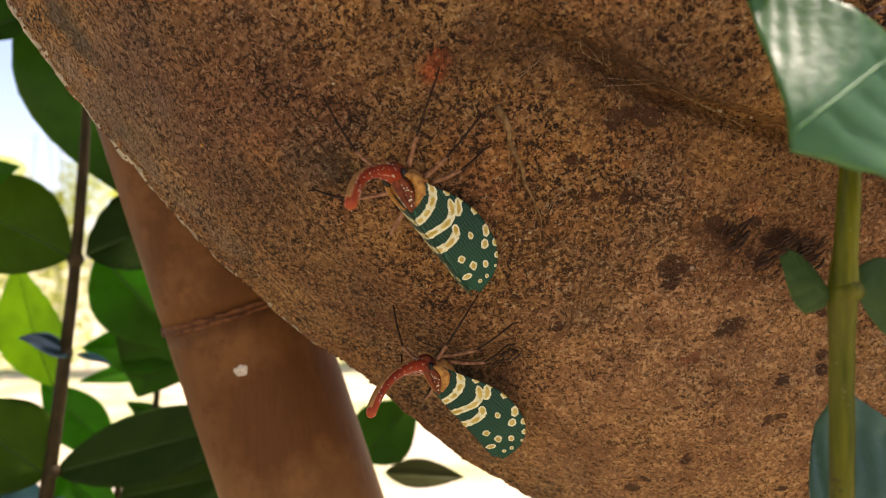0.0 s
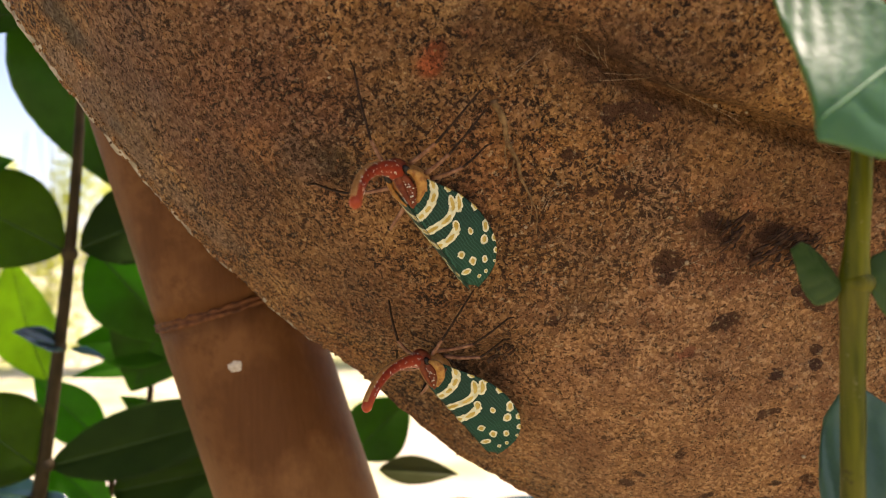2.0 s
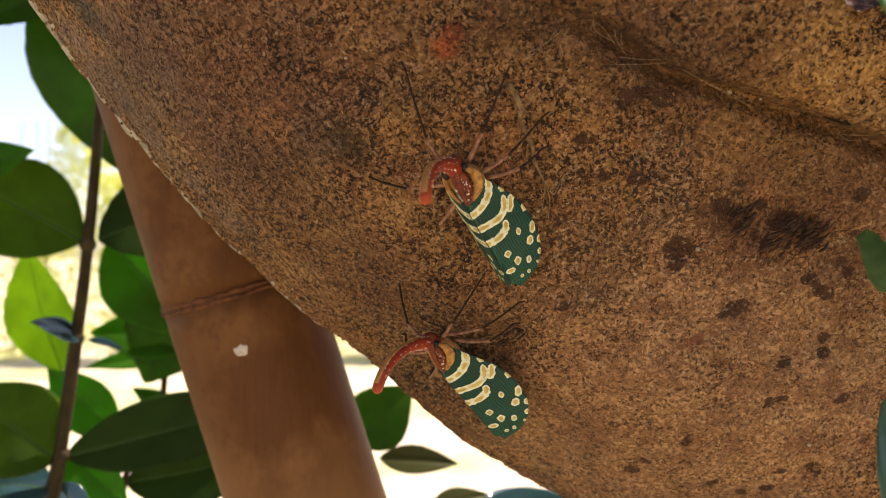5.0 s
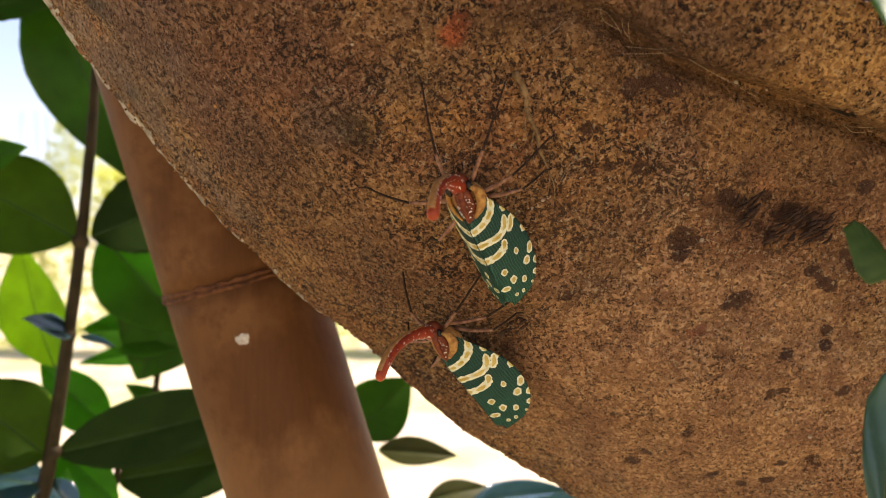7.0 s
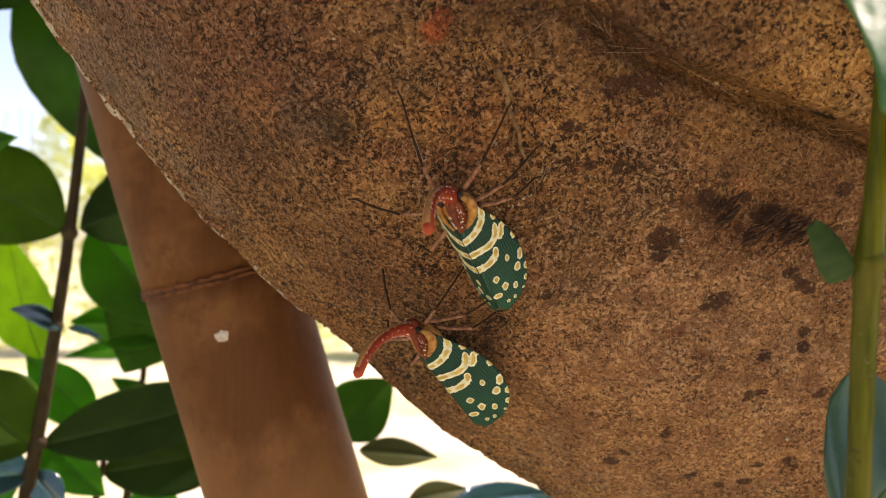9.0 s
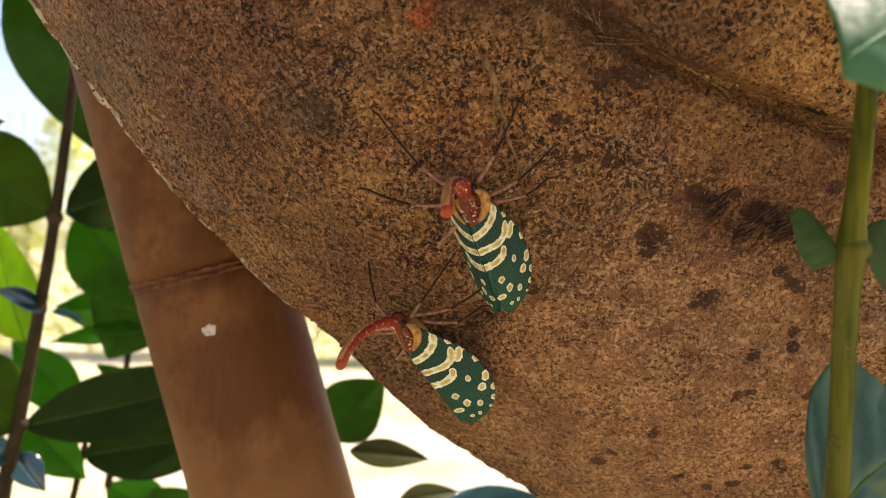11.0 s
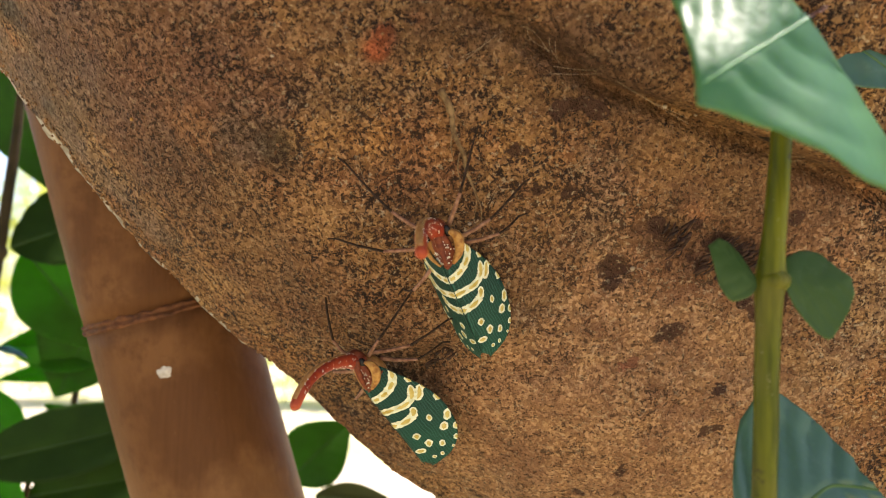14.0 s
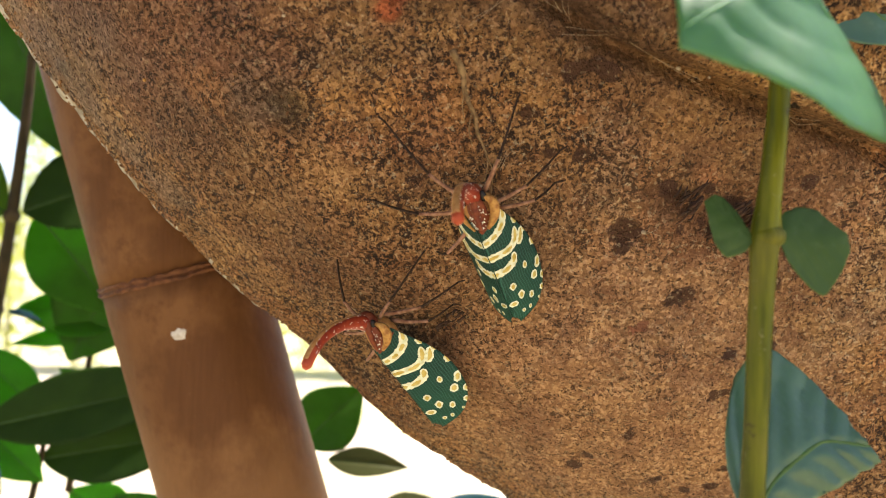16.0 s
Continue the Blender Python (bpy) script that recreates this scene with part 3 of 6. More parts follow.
LEG_TAN = plain("pinkish_leg", (0.12, 0.045, 0.024), (0.27, 0.135, 0.085), 700, 0.5)


# ---- mesh helpers ----
def mesh_of(verts, faces, name, material, smooth=True):
    me = bpy.data.meshes.new(name)
    me.from_pydata([tuple(v) for v in verts], [], faces)
    me.materials.append(material)
    if smooth:
        me.polygons.foreach_set("use_smooth", [True] * len(me.polygons))
    me.update()
    return me


def part(name, me, parent, label=""):
    ob = new(name, me)
    ob.parent = parent
    return tagged(ob, label)


def grid_faces(rows, cols, close_rows=False, close_cols=False):
    out = []
    for i in range(rows if close_rows else rows - 1):
        for j in range(cols if close_cols else cols - 1):
            a, b = i * cols + j, i * cols + (j + 1) % cols
            c, d = ((i + 1) % rows) * cols + (j + 1) % cols, ((i + 1) % rows) * cols + j
            out.append((a, b, c, d))
    return out


def tube(points, radii, sides=10, wobble=0.0):
    """Vertices and faces of a capped round tube along points."""
    pts = [Vector(p) for p in points]
    verts, side = [], None
    for i, p in enumerate(pts):
        ahead = (pts[min(i + 1, len(pts) - 1)] - pts[max(i - 1, 0)]).normalized()
        if side is None:
            side = ahead.orthogonal().normalized()
        side = (side - ahead * side.dot(ahead)).normalized()
        up = ahead.cross(side)
        for k in range(sides):
            a = 2 * math.pi * k / sides
            r = radii[i] * (1 + wobble * noise.noise(Vector((i * 0.37, k * 0.9, radii[0] * 900))))
            verts.append(p + (side * math.cos(a) + up * math.sin(a)) * r)
    faces = grid_faces(len(pts), sides, close_cols=True)
    n = len(pts) * sides
    verts += [pts[0], pts[-1]]
    for k in range(sides):
        faces.append((n, (k + 1) % sides, k))
        faces.append((n + 1, n - sides + k, n - sides + (k + 1) % sides))
    return verts, faces


def bezier(points, steps):
    """Points along a smooth line through points (Catmull-Rom)."""
    p = [Vector(q) for q in points]
    p = [2 * p[0] - p[1]] + p + [2 * p[-1] - p[-2]]
    out = []
    for i in range(1, len(p) - 2):
        for k in range(steps):
            t = k / steps
            out.append(0.5 * (2 * p[i] + (p[i + 1] - p[i - 1]) * t + (2 * p[i - 1] - 5 * p[i] + 4 * p[i + 1] - p[i + 2]) * t * t
                              + (3 * p[i] - p[i - 1] - 3 * p[i + 1] + p[i + 2]) * t ** 3))
    return out + [p[-2]]


def ball(centre, radii, rings=8, sides=12, turn=None):
    verts, c = [], Vector(centre)
    for i in range(1, rings):
        a = math.pi * i / rings
        for k in range(sides):
            b = 2 * math.pi * k / sides
            v = Vector((radii[0] * math.sin(a) * math.cos(b), radii[1] * math.sin(a) * math.sin(b), radii[2] * math.cos(a)))
            verts.append(c + (turn @ v if turn else v))
    faces = [tuple(reversed(q)) for q in grid_faces(rings - 1, sides, close_cols=True)]
    n = len(verts)
    for v in (Vector((0, 0, radii[2])), Vector((0, 0, -radii[2]))):
        verts.append(c + (turn @ v if turn else v))
    for k in range(sides):
        faces.append((n, k, (k + 1) % sides))
        faces.append((n + 1, n - sides + (k + 1) % sides, n - sides + k))
    return verts, faces


def joined(*pieces):
    verts, faces = [], []
    for v, f in pieces:
        o = len(verts)
        verts += v
        faces += [tuple(i + o for i in face) for face in f]
    return verts, faces


# ---- the trunk ----
def trunk_point(s, q, back=False):
    """A point of the leaning trunk: s runs down along it, q across it from the lower rim (both in D)."""
    x = min(max(q / 0.22, 0), 1)
    slope = 0.27 * (s if abs(s) < 0.9 else math.copysign(0.9 + 0.5 * math.tanh((abs(s) - 0.9) * 2), s))
    z = 1.22 + slope - 0.24 * (1 - (1 - x) ** 2) ** 0.75 - 0.30 * q + 0.9 * max(0, q - 0.75) ** 2
    if back:
        z += 0.95 * math.sqrt(max(0, 1 - ((q - 0.85) / 0.85) ** 2))
    sc = abs(s + 0.1)
    rim = 0.275 * sc * sc if sc < 0.75 else 0.275 * 0.5625 + 0.4125 * (sc - 0.75)
    qq = q - 0.155 + rim
    zs = 1.22 + slope - 0.24 * (1 - (1 - x) ** 2) ** 0.75 - 0.30 * min(q, 0.9)
    drop = 0.13 * max(0, s - 1.1) ** 2
    return Vector(((0.73 * s + 0.68 * qq) * zs * D, z * D, EYE - (0.68 * s - 0.73 * qq) * zs * D - drop))


def relief(p, s, q):
    """Height of the bark over the smooth trunk, in metres."""
    h = 0.0016 * noise.fractal(p * 28, 1.0, 2.0, 3)
    h += 0.0006 * noise.fractal(p * 240, 0.9, 2.0, 3)
    # the fold between two swellings, high on the trunk
    (s0, q0), (s1, q1) = FOLD
    k = ((s - s0) * (q1 - q0) - (q - q0) * (s1 - s0)) / math.hypot(s1 - s0, q1 - q0)
    above = -k + 0.012 * noise.noise(Vector((s * 9, q * 9, 4)))
    here = 1 / (1 + math.exp(-(s - s0 + 0.05) * 18))
    h += here * (0.0070 / (1 + math.exp(-above * 60)) - 0.0060 * math.exp(-((above + 0.012) / 0.014) ** 2))
    for (cs, cq), r, d in HOLLOWS:
        k = ((s - cs) ** 2 + (q - cq) ** 2) / (r * r)
        if k < 6:
            h -= d * math.exp(-k)
    return h


FOLD = ((-0.037, 0.491), (0.242, 0.561))
HOLLOWS = [
    ((0.203, 0.328), 0.016, 0.0012), ((0.296, 0.298), 0.018, 0.0010), ((0.281, 0.412), 0.045, 0.0022),
    ((0.492, 0.169), 0.014, 0.0016), ((0.465, 0.149), 0.010, 0.0014), ((0.465, 0.124), 0.010, 0.0014),
    ((0.334, 0.086), 0.012, 0.0012), ((0.356, 0.135), 0.009, 0.0012), ((0.031, 0.365), 0.016, 0.0012),
    ((0.405, 0.225), 0.014, 0.0010), ((0.362, 0.414), 0.018, 0.0012), ((0.236, 0.563), 0.014, 0.0012),
    ((0.124, 0.119), 0.022, 0.0028), ((-0.157, 0.185), 0.022, 0.0008), ((0.046, 0.455), 0.030, 0.0012),
]


def bark_point(s, q):
    p = trunk_point(s, q)
    e = 0.004
    n = (trunk_point(s + e, q) - trunk_point(s - e, q)).cross(trunk_point(s, q + e) - trunk_point(s, max(q - e, 0)))
    n.normalize()
    if n.y > 0:
        n = -n
    return p + n * relief(p, s, q)


def build_trunk():
    def spread(lo, hi, step):
        n = max(1, round((hi - lo) / step))
        return [lo + (hi - lo) * i / n for i in range(n)]

    along = spread(-6, -1.6, 0.2) + spread(-1.6, -0.8, 0.04) + spread(-0.8, 0.85, 0.0055) + spread(0.85, 1.6, 0.04) + spread(1.6, 5.2, 0.15) + [5.2]
    across = [0.22 * (i / 40) ** 1.6 for i in range(40)] + spread(0.22, 0.95, 0.0055) + spread(0.95, 1.7, 0.06)
    behind = [1.7 - 1.7 * (i / 24) for i in range(24)]
    verts = []
    for s in along:
        for q in across:
            verts.append(bark_point(s, q))
        for q in behind:
            p = trunk_point(s, q, True)
            verts.append(p)
    cols = len(across) + len(behind)
    faces = grid_faces(len(along), cols, close_cols=True)
    faces.append(tuple(range(cols)))
    faces.append(tuple((len(along) - 1) * cols + k for k in reversed(range(cols))))
    tree = new("tree")
    tagged(tree, "leaning tree with flaky ochre and dark brown bark", "tree")
    me = mesh_of(verts, faces, "trunk", BARK)
    # pale faces along the upper stretch of the rim paint its lit edge
    me.materials.append(BARK_RIM_LIGHT)
    index = [0] * len(faces)
    for i, s in enumerate(along[:-1]):
        if -0.75 < s < -0.05:
            for j, q in enumerate(across[:30]):
                if q < 0.0022 + 0.005 * noise.noise(Vector((s * 22, q * 30, 1.5))) + 0.003 * noise.noise(Vector((s * 160, q * 200, 2.5))):
                    index[i * cols + j] = 1
    me.polygons.foreach_set("material_index", index)
    # stains, painted fold shade and holes of the bark
    place = np.array([tuple(v) for v in verts])
    tone, cover, holes = np.zeros((len(verts), 3)), np.zeros(len(verts)), np.zeros(len(verts))
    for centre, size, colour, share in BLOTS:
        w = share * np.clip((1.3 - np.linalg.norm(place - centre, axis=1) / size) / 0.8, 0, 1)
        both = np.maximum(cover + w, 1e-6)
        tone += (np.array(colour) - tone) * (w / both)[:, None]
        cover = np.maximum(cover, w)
    pit = np.zeros((len(verts), 3))
    for centre, size, colour in HOLES:
        w = np.clip(1.5 - np.linalg.norm(place - centre, axis=1) / size * 0.8, 0, 1)
        pit[w > holes] = colour
        holes = np.maximum(holes, w)
    layer = me.attributes.new("stain_shade", "FLOAT_COLOR", "POINT")
    layer.data.foreach_set("color", np.c_[tone, cover].ravel().astype(np.float32))
    layer = me.attributes.new("hole", "FLOAT_COLOR", "POINT")
    layer.data.foreach_set("color", np.c_[pit, holes].ravel().astype(np.float32))
    part("trunk", me, tree, "leaning trunk with flaky bark and a painted rim light")
    return tree


def build_shade_crown(tree):
    """An unseen crown added over the place to block sun and sky: many leaves on limbs."""
    rng = random.Random(11)
    start = trunk_point(-5.9, 0.85)
    pieces = []
    for k in range(9):
        a = 2 * math.pi * k / 9 + rng.uniform(-0.3, 0.3)
        far = Vector((1.9 * math.cos(a) - 1.4, 1.7 * math.sin(a) + 0.5, 2.7 + rng.uniform(-0.1, 0.4)))
        pieces.append(tube(bezier([start, start.lerp(far, 0.45) + Vector((0, 0, 0.35)), far], 6), [0.07 - 0.0045 * i for i in range(13)], 8, 0.2))
    v, f = joined(*pieces)
    part("limbs", mesh_of(v, f, "limbs", BARK), tree)
    verts, faces = [], []
    for k in range(9000):
        r, a = SHADE_CROWN * math.sqrt(rng.random()), rng.uniform(0, 2 * math.pi)
        c = Vector((r * math.cos(a) - 1.6, r * math.sin(a) + 0.5, 2.35 + 0.9 * rng.random() ** 1.5 + 0.25 * noise.noise(Vector((r * math.cos(a), r * math.sin(a), 0)))))
        m = Euler((rng.uniform(-0.7, 0.7), rng.uniform(-0.7, 0.7), rng.uniform(0, 6.3))).to_matrix()
        l, w = rng.uniform(0.14, 0.24), rng.uniform(0.06, 0.10)
        n = len(verts)
        verts += [c + m @ Vector(p) for p in ((0, -l / 2, 0), (w / 2, 0, 0.01), (0, l / 2, 0), (-w / 2, 0, 0.01))]
        faces.append((n, n + 1, n + 2, n + 3))
    tagged(part("crown", mesh_of(verts, faces, "crown", LEAF, False), tree), kind="stuff")


def build_scar(tree):
    """Torn wood fibres in the broken patch of the bark."""
    rng = random.Random(31)
    pieces = []
    for corner, n in ((((0.0638, 0.1693, 1.3010), (0.0767, 0.1703, 1.3001), (0.0670, 0.1660, 1.3083), (0.0767, 0.1670, 1.3070)), 70), (((0.0564, 0.1672, 1.3048), (0.0607, 0.1675, 1.3046), (0.0565, 0.1648, 1.3097), (0.0613, 0.1646, 1.3105)), 18), (((0.0118, 0.1855, 1.2804), (0.0170, 0.1811, 1.2827), (0.0144, 0.1797, 1.2852), (0.0178, 0.1774, 1.2866)), 14)):
        a, c, d, e = [Vector(p) for p in corner]
        for k in range(n):
            u, w = rng.random(), rng.random()
            p = a.lerp(c, u).lerp(d.lerp(e, u), w)
            way = ((d - a).normalized() * rng.uniform(0.5, 1.0) + (c - a).normalized() * rng.uniform(0.1, 0.9)).normalized()
            half = way * rng.uniform(0.0005, 0.0020)
            lift = Vector((0, -rng.uniform(0.0001, 0.0006), 0))
            bow = Vector((rng.uniform(-1, 1), rng.uniform(-1, 0), rng.uniform(-1, 1))) * 0.0005
            r = rng.uniform(0.00012, 0.00040)
            pieces.append(tube(bezier([p - half + lift * 0.3, p + lift + bow, p + half + lift * 0.3], 3), [r * 0.3, r * 0.8, r, r, r, r * 0.8, r * 0.2], 5, 0.3))
    v, f = joined(*pieces)
    tagged(part("torn_wood", mesh_of(v, f, "torn_wood", FIBRE), tree, "dark torn wood fibres"), kind="stuff")


def build_flakes(tree):
    """Curled bark flakes, too many to count."""
    rng = random.Random(52)
    verts, faces = [], []
    while len(faces) < 2200 * 6:
        s, q = rng.uniform(-0.72, 0.88), rng.uniform(0.02, 0.92)
        if noise.noise(Vector((s * 9, q * 9, 7))) + 0.5 * noise.noise(Vector((s * 30, q * 30, 3))) < rng.uniform(-0.5, 0.35):
            continue
        p = bark_point(s, q)
        u = (bark_point(s + 0.004, q) - p).normalized()
        w = (bark_point(s, q + 0.004) - p).normalized()
        out = u.cross(w).normalized()
        if out.y > 0:
            out = -out
        a, size = rng.uniform(0, 6.3), rng.uniform(0.00018, 0.00046)
        long, tip = rng.uniform(1.0, 2.1), rng.uniform(0.1, 0.6)
        n = len(verts)
        verts.append(p + out * 0.00022)
        for k in range(6):
            b = a + k * math.pi / 3 + rng.uniform(-0.35, 0.35)
            r = size * rng.uniform(0.6, 1.1)
            x, y = math.cos(b) * r * long, math.sin(b) * r
            d = u * (x * math.cos(a) - y * math.sin(a)) + w * (x * math.sin(a) + y * math.cos(a))
            verts.append(p + d + out * (0.00005 + tip * size * max(0, math.cos(b - a))))
        faces += [(n, n + 1 + k, n + 1 + (k + 1) % 6) for k in range(6)]
    m = Nodes("loose_flake")
    island = m.node("NewGeometry").outputs["Random Per Island"]
    tone = m.ramp(island, (0.0, 0), (1.0, 1))
    tone = m.mix(tone, (0.060, 0.027, 0.013), (0.21, 0.105, 0.050))
    m.set(Base_Color=tone, Roughness=0.85)
    m.bsdf.inputs["Specular IOR Level"].default_value = 0.1
    m.bump(m.noise(2200, 3), 0.0001, 0.7)
    tagged(part("bark_flake", mesh_of(verts, faces, "bark_flake", m.mat, False), tree), kind="stuff")


def build_rim(tree):
    """Small loose flakes that roughen the lower rim of the trunk."""
    rng = random.Random(77)
    pieces = []
    for k in range(700):
        s = rng.uniform(-0.8, 0.85)
        p = bark_point(s, rng.uniform(0.0, 0.012))
        r = rng.uniform(0.00012, 0.00045)
        turn = Euler((rng.uniform(0, 3), rng.uniform(0, 3), rng.uniform(0, 3))).to_matrix()
        pieces.append(ball(p, (r * 1.7, r, r * 0.7), 4, 6, turn))
    v, f = joined(*pieces)
    tagged(part("rim_crust", mesh_of(v, f, "rim_crust", CRUST, False), tree), kind="stuff")


# reach of the added crown, set by where its shade should end
SHADE_CROWN = 1.85
tree = build_trunk()
build_scar(tree)
build_rim(tree)
build_flakes(tree)
build_shade_crown(tree)


# ---- ground and the bright garden beyond ----
def build_ground():
    m = Nodes("sunlit_soil")
    tone = m.mix(m.ramp(m.noise(0.9, 4), (0.4, 0), (0.6, 1)), (0.58, 0.50, 0.38), (0.42, 0.42, 0.17))
    tone = m.mix(m.ramp(m.noise(14, 4), (0.45, 0), (0.7, 0.4)), tone, (0.34, 0.26, 0.16))
    m.set(Base_Color=tone, Roughness=0.9)
    m.bump(m.noise(40, 4), 0.02, 0.6)
    n, verts = 40, []
    radii = [0] + [0.4 * 1.22 ** i for i in range(n)]
    for r in radii[1:]:
        for k in range(48):
            a = 2 * math.pi * k / 48
            x, y = r * math.cos(a), r * math.sin(a)
            verts.append((x, y, 0.05 * noise.noise(Vector((x * 0.5, y * 0.5, 0))) if r < 60 else 0))
    verts.append((0, 0, 0))
    faces = grid_faces(n, 48, close_cols=True) + [(len(verts) - 1, k, (k + 1) % 48) for k in range(48)]
    ob = new("ground", mesh_of(verts, faces, "ground", m.mat))
    return tagged(ob, "sunlit pale earth with patches of short grass", "ground", kind="structure")


build_ground()


def build_hedge(x0, x1, y, height, seed, label):
    """A sunny hedge of many leaves on thin stems, far off."""
    rng = random.Random(seed)
    hedge = new("hedge")
    hedge.location = ((x0 + x1) / 2, y, 0)
    tagged(hedge, label, "hedge")
    for k in range(14):
        x = rng.uniform(x0, x1) - hedge.location.x
        v, f = (tube(bezier([(x, 0, 0), (x + rng.uniform(-0.1, 0.1), 0.1, height * 0.5), (x + rng.uniform(-0.2, 0.2), rng.uniform(-0.2, 0.2), height * 0.95)], 4), [0.014 - 0.001 * i for i in range(9)], 6))
        part("stem", mesh_of(v, f, "stem", STEM_OLD), hedge)
    verts, faces = [], []
    for k in range(int(1500 * (x1 - x0))):
        x = rng.uniform(x0, x1)
        top = height * (0.75 + 0.4 * noise.noise(Vector((x * 1.6, y, seed))))
        c = Vector((x - hedge.location.x, rng.uniform(-0.4, 0.4), top * (1 - rng.random() ** 2 * 0.98)))
        m = Euler((rng.uniform(-1, 1), rng.uniform(-1, 1), rng.uniform(0, 6.3))).to_matrix()
        l, w = rng.uniform(0.09, 0.17), rng.uniform(0.045, 0.075)
        n = len(verts)
        verts += [c + m @ Vector(p) for p in ((0, -l / 2, 0), (w / 2, -l * 0.1, 0.006), (0, l / 2, 0), (-w / 2, -l * 0.1, 0.006))]
        faces += [(n, n + 1, n + 2), (n, n + 2, n + 3)]
    tagged(part("foliage", mesh_of(verts, faces, "foliage", HEDGE, False), hedge), kind="stuff")


build_hedge(-11.0, 0.5, 11.0, 3.2, 4, "tall sunlit hedge at the back of the garden")


# ---- bamboo pole ----
def build_pole():
    top, low = Vector((-0.0929, 0.2646, 1.3880)), Vector((-0.0253, 0.2646, 1.1702))
    way = (low - top).normalized()
    down = way * ((low.z - 0.0) / -way.z)
    pole = new("bamboo_pole")
    pole.location = low + down
    tagged(pole, "smooth brown bamboo pole with a ringed node", "bamboo pole")
    node_at = Vector((-0.0701, 0.2646, 1.2882))
    up = -way
    base = low + down
    # distances along the pole from its foot
    total = (top - base).length + 0.35
    mid = (node_at - base).dot(up)
    side = up.orthogonal().normalized()
    other = up.cross(side)
    nodes = [mid - 0.30, mid, mid + 0.27]
    edges = sorted([0.0, total] + [n for n in nodes])
    for lo, hi in zip(edges, edges[1:]):
        verts, rows, sides = [], 40, 48
        for i in range(rows + 1):
            h = lo + (hi - lo) * i / rows
            near = min(abs(h - n) for n in nodes)
            r = 0.0236 - 0.0006 * (h - mid) / 0.3 + 0.0005 * math.exp(-(near / 0.005) ** 2)
            if i == 0 or i == rows:
                r -= 0.0006
            for k in range(sides):
                a = 2 * math.pi * k / sides
                wob = 1 + 0.012 * noise.noise(Vector((math.cos(a) * 2, math.sin(a) * 2, h * 12)))
                verts.append(up * h + (side * math.cos(a) + other * math.sin(a)) * r * wob)
        faces = grid_faces(rows + 1, sides, close_cols=True)
        faces += [tuple(reversed(range(sides))), tuple(rows * sides + k for k in range(sides))]
        part("segment", mesh_of(verts, faces, "segment", BAMBOO), pole)
    for n in nodes:
        verts, sides = [], 64
        prof = [(-0.0019, 0.0230), (-0.0011, 0.0243), (-0.0006, 0.0240), (-0.0001, 0.0234), (0.0004, 0.0241), (0.0009, 0.0242), (0.0017, 0.0230)]
        for dh, r in prof:
            for k in range(sides):
                a = 2 * math.pi * k / sides
                j = 0.0005 * noise.noise(Vector((math.cos(a) * 12, math.sin(a) * 12, dh * 900)))
                verts.append(up * (n + dh + 2 * j + 0.0012 * math.sin(a)) + (side * math.cos(a) + other * math.sin(a)) * (r + j))
        part("node_ring", mesh_of(verts, grid_faces(len(prof), sides, close_cols=True), "node_ring", RING), pole, "rough raised ring")
    # pale fleck of bird lime on the front
    spot = Vector((-0.0568, 0.2403, 1.2746))
    h = (spot - base).dot(up)
    out = (spot - base - up * h).normalized()
    across = up.cross(out)
    verts, ring = [up * h + out * 0.0243], 18
    for k in range(ring):
        a = 2 * math.pi * k / ring
        r = 0.0018 * (1 + 0.5 * noise.noise(Vector((math.cos(a) * 1.7, math.sin(a) * 1.7, 3))))
        off = across * (r * 1.15 * math.cos(a)) + up * (r * 0.8 * math.sin(a))
        verts.append(up * h + out * 0.0236 + off)
    part("fleck", mesh_of(verts, [(0, k + 1, (k + 1) % ring + 1) for k in range(ring)], "fleck", FLECK), pole, "dried white fleck")
    return pole


build_pole()


# ---- leaves and stems ----
def leaf_mesh(name, length, width, material, cup=0.15, droop=0.2, cut=1.0, ragged=0.0, seed=0, wavy=1.0):
    """A leaf along +Y with its upper face to +Z, two faces 0.3 mm apart, veins pressed in. cut: where its end is torn off."""
    rows, cols, verts = 26, 17, []
    for layer in (0.00015, -0.00015):
        for i in range(rows):
            t = i / (rows - 1) * cut
            w = width * 0.5 * (math.sin(math.pi * min(t, 1) ** 0.88) ** 0.92 * (1.06 - 0.2 * t) + 0.02 * (1 - t))
            for j in range(cols):
                e = j / (cols - 1) * 2 - 1
                x = e * w
                y = t * length
                if i == rows - 1 and cut < 1:
                    y += ragged * length * noise.noise(Vector((e * 3, seed, 0)))
                vein = wavy * 0.0004 * min(1, width / 0.04) ** 2 * math.cos(2 * math.pi * (t * 9 - abs(e) * 1.6)) * abs(e) ** 0.5
                z = cup * abs(x) - droop * t * t * length + vein + 0.04 * width * noise.noise(Vector((x * 40, y * 30, seed)))
                z -= 0.0006 * math.exp(-(x / (0.03 * width + 0.0004)) ** 2)
                edge = 0.25 if abs(e) > 0.99 else 1
                verts.append((x, y, z + layer * edge))
    n = rows * cols
    top = grid_faces(rows, cols)
    faces = top + [tuple(i + n for i in reversed(f)) for f in top]
    rim = [j for j in range(cols)] + [i * cols + cols - 1 for i in range(1, rows)] + [(rows - 1) * cols + j for j in range(cols - 2, -1, -1)] + [i * cols for i in range(rows - 2, 0, -1)]
    for a, b in zip(rim, rim[1:] + rim[:1]):
        faces.append((b, a, a + n, b + n))
    return mesh_of(verts, faces, name, material)


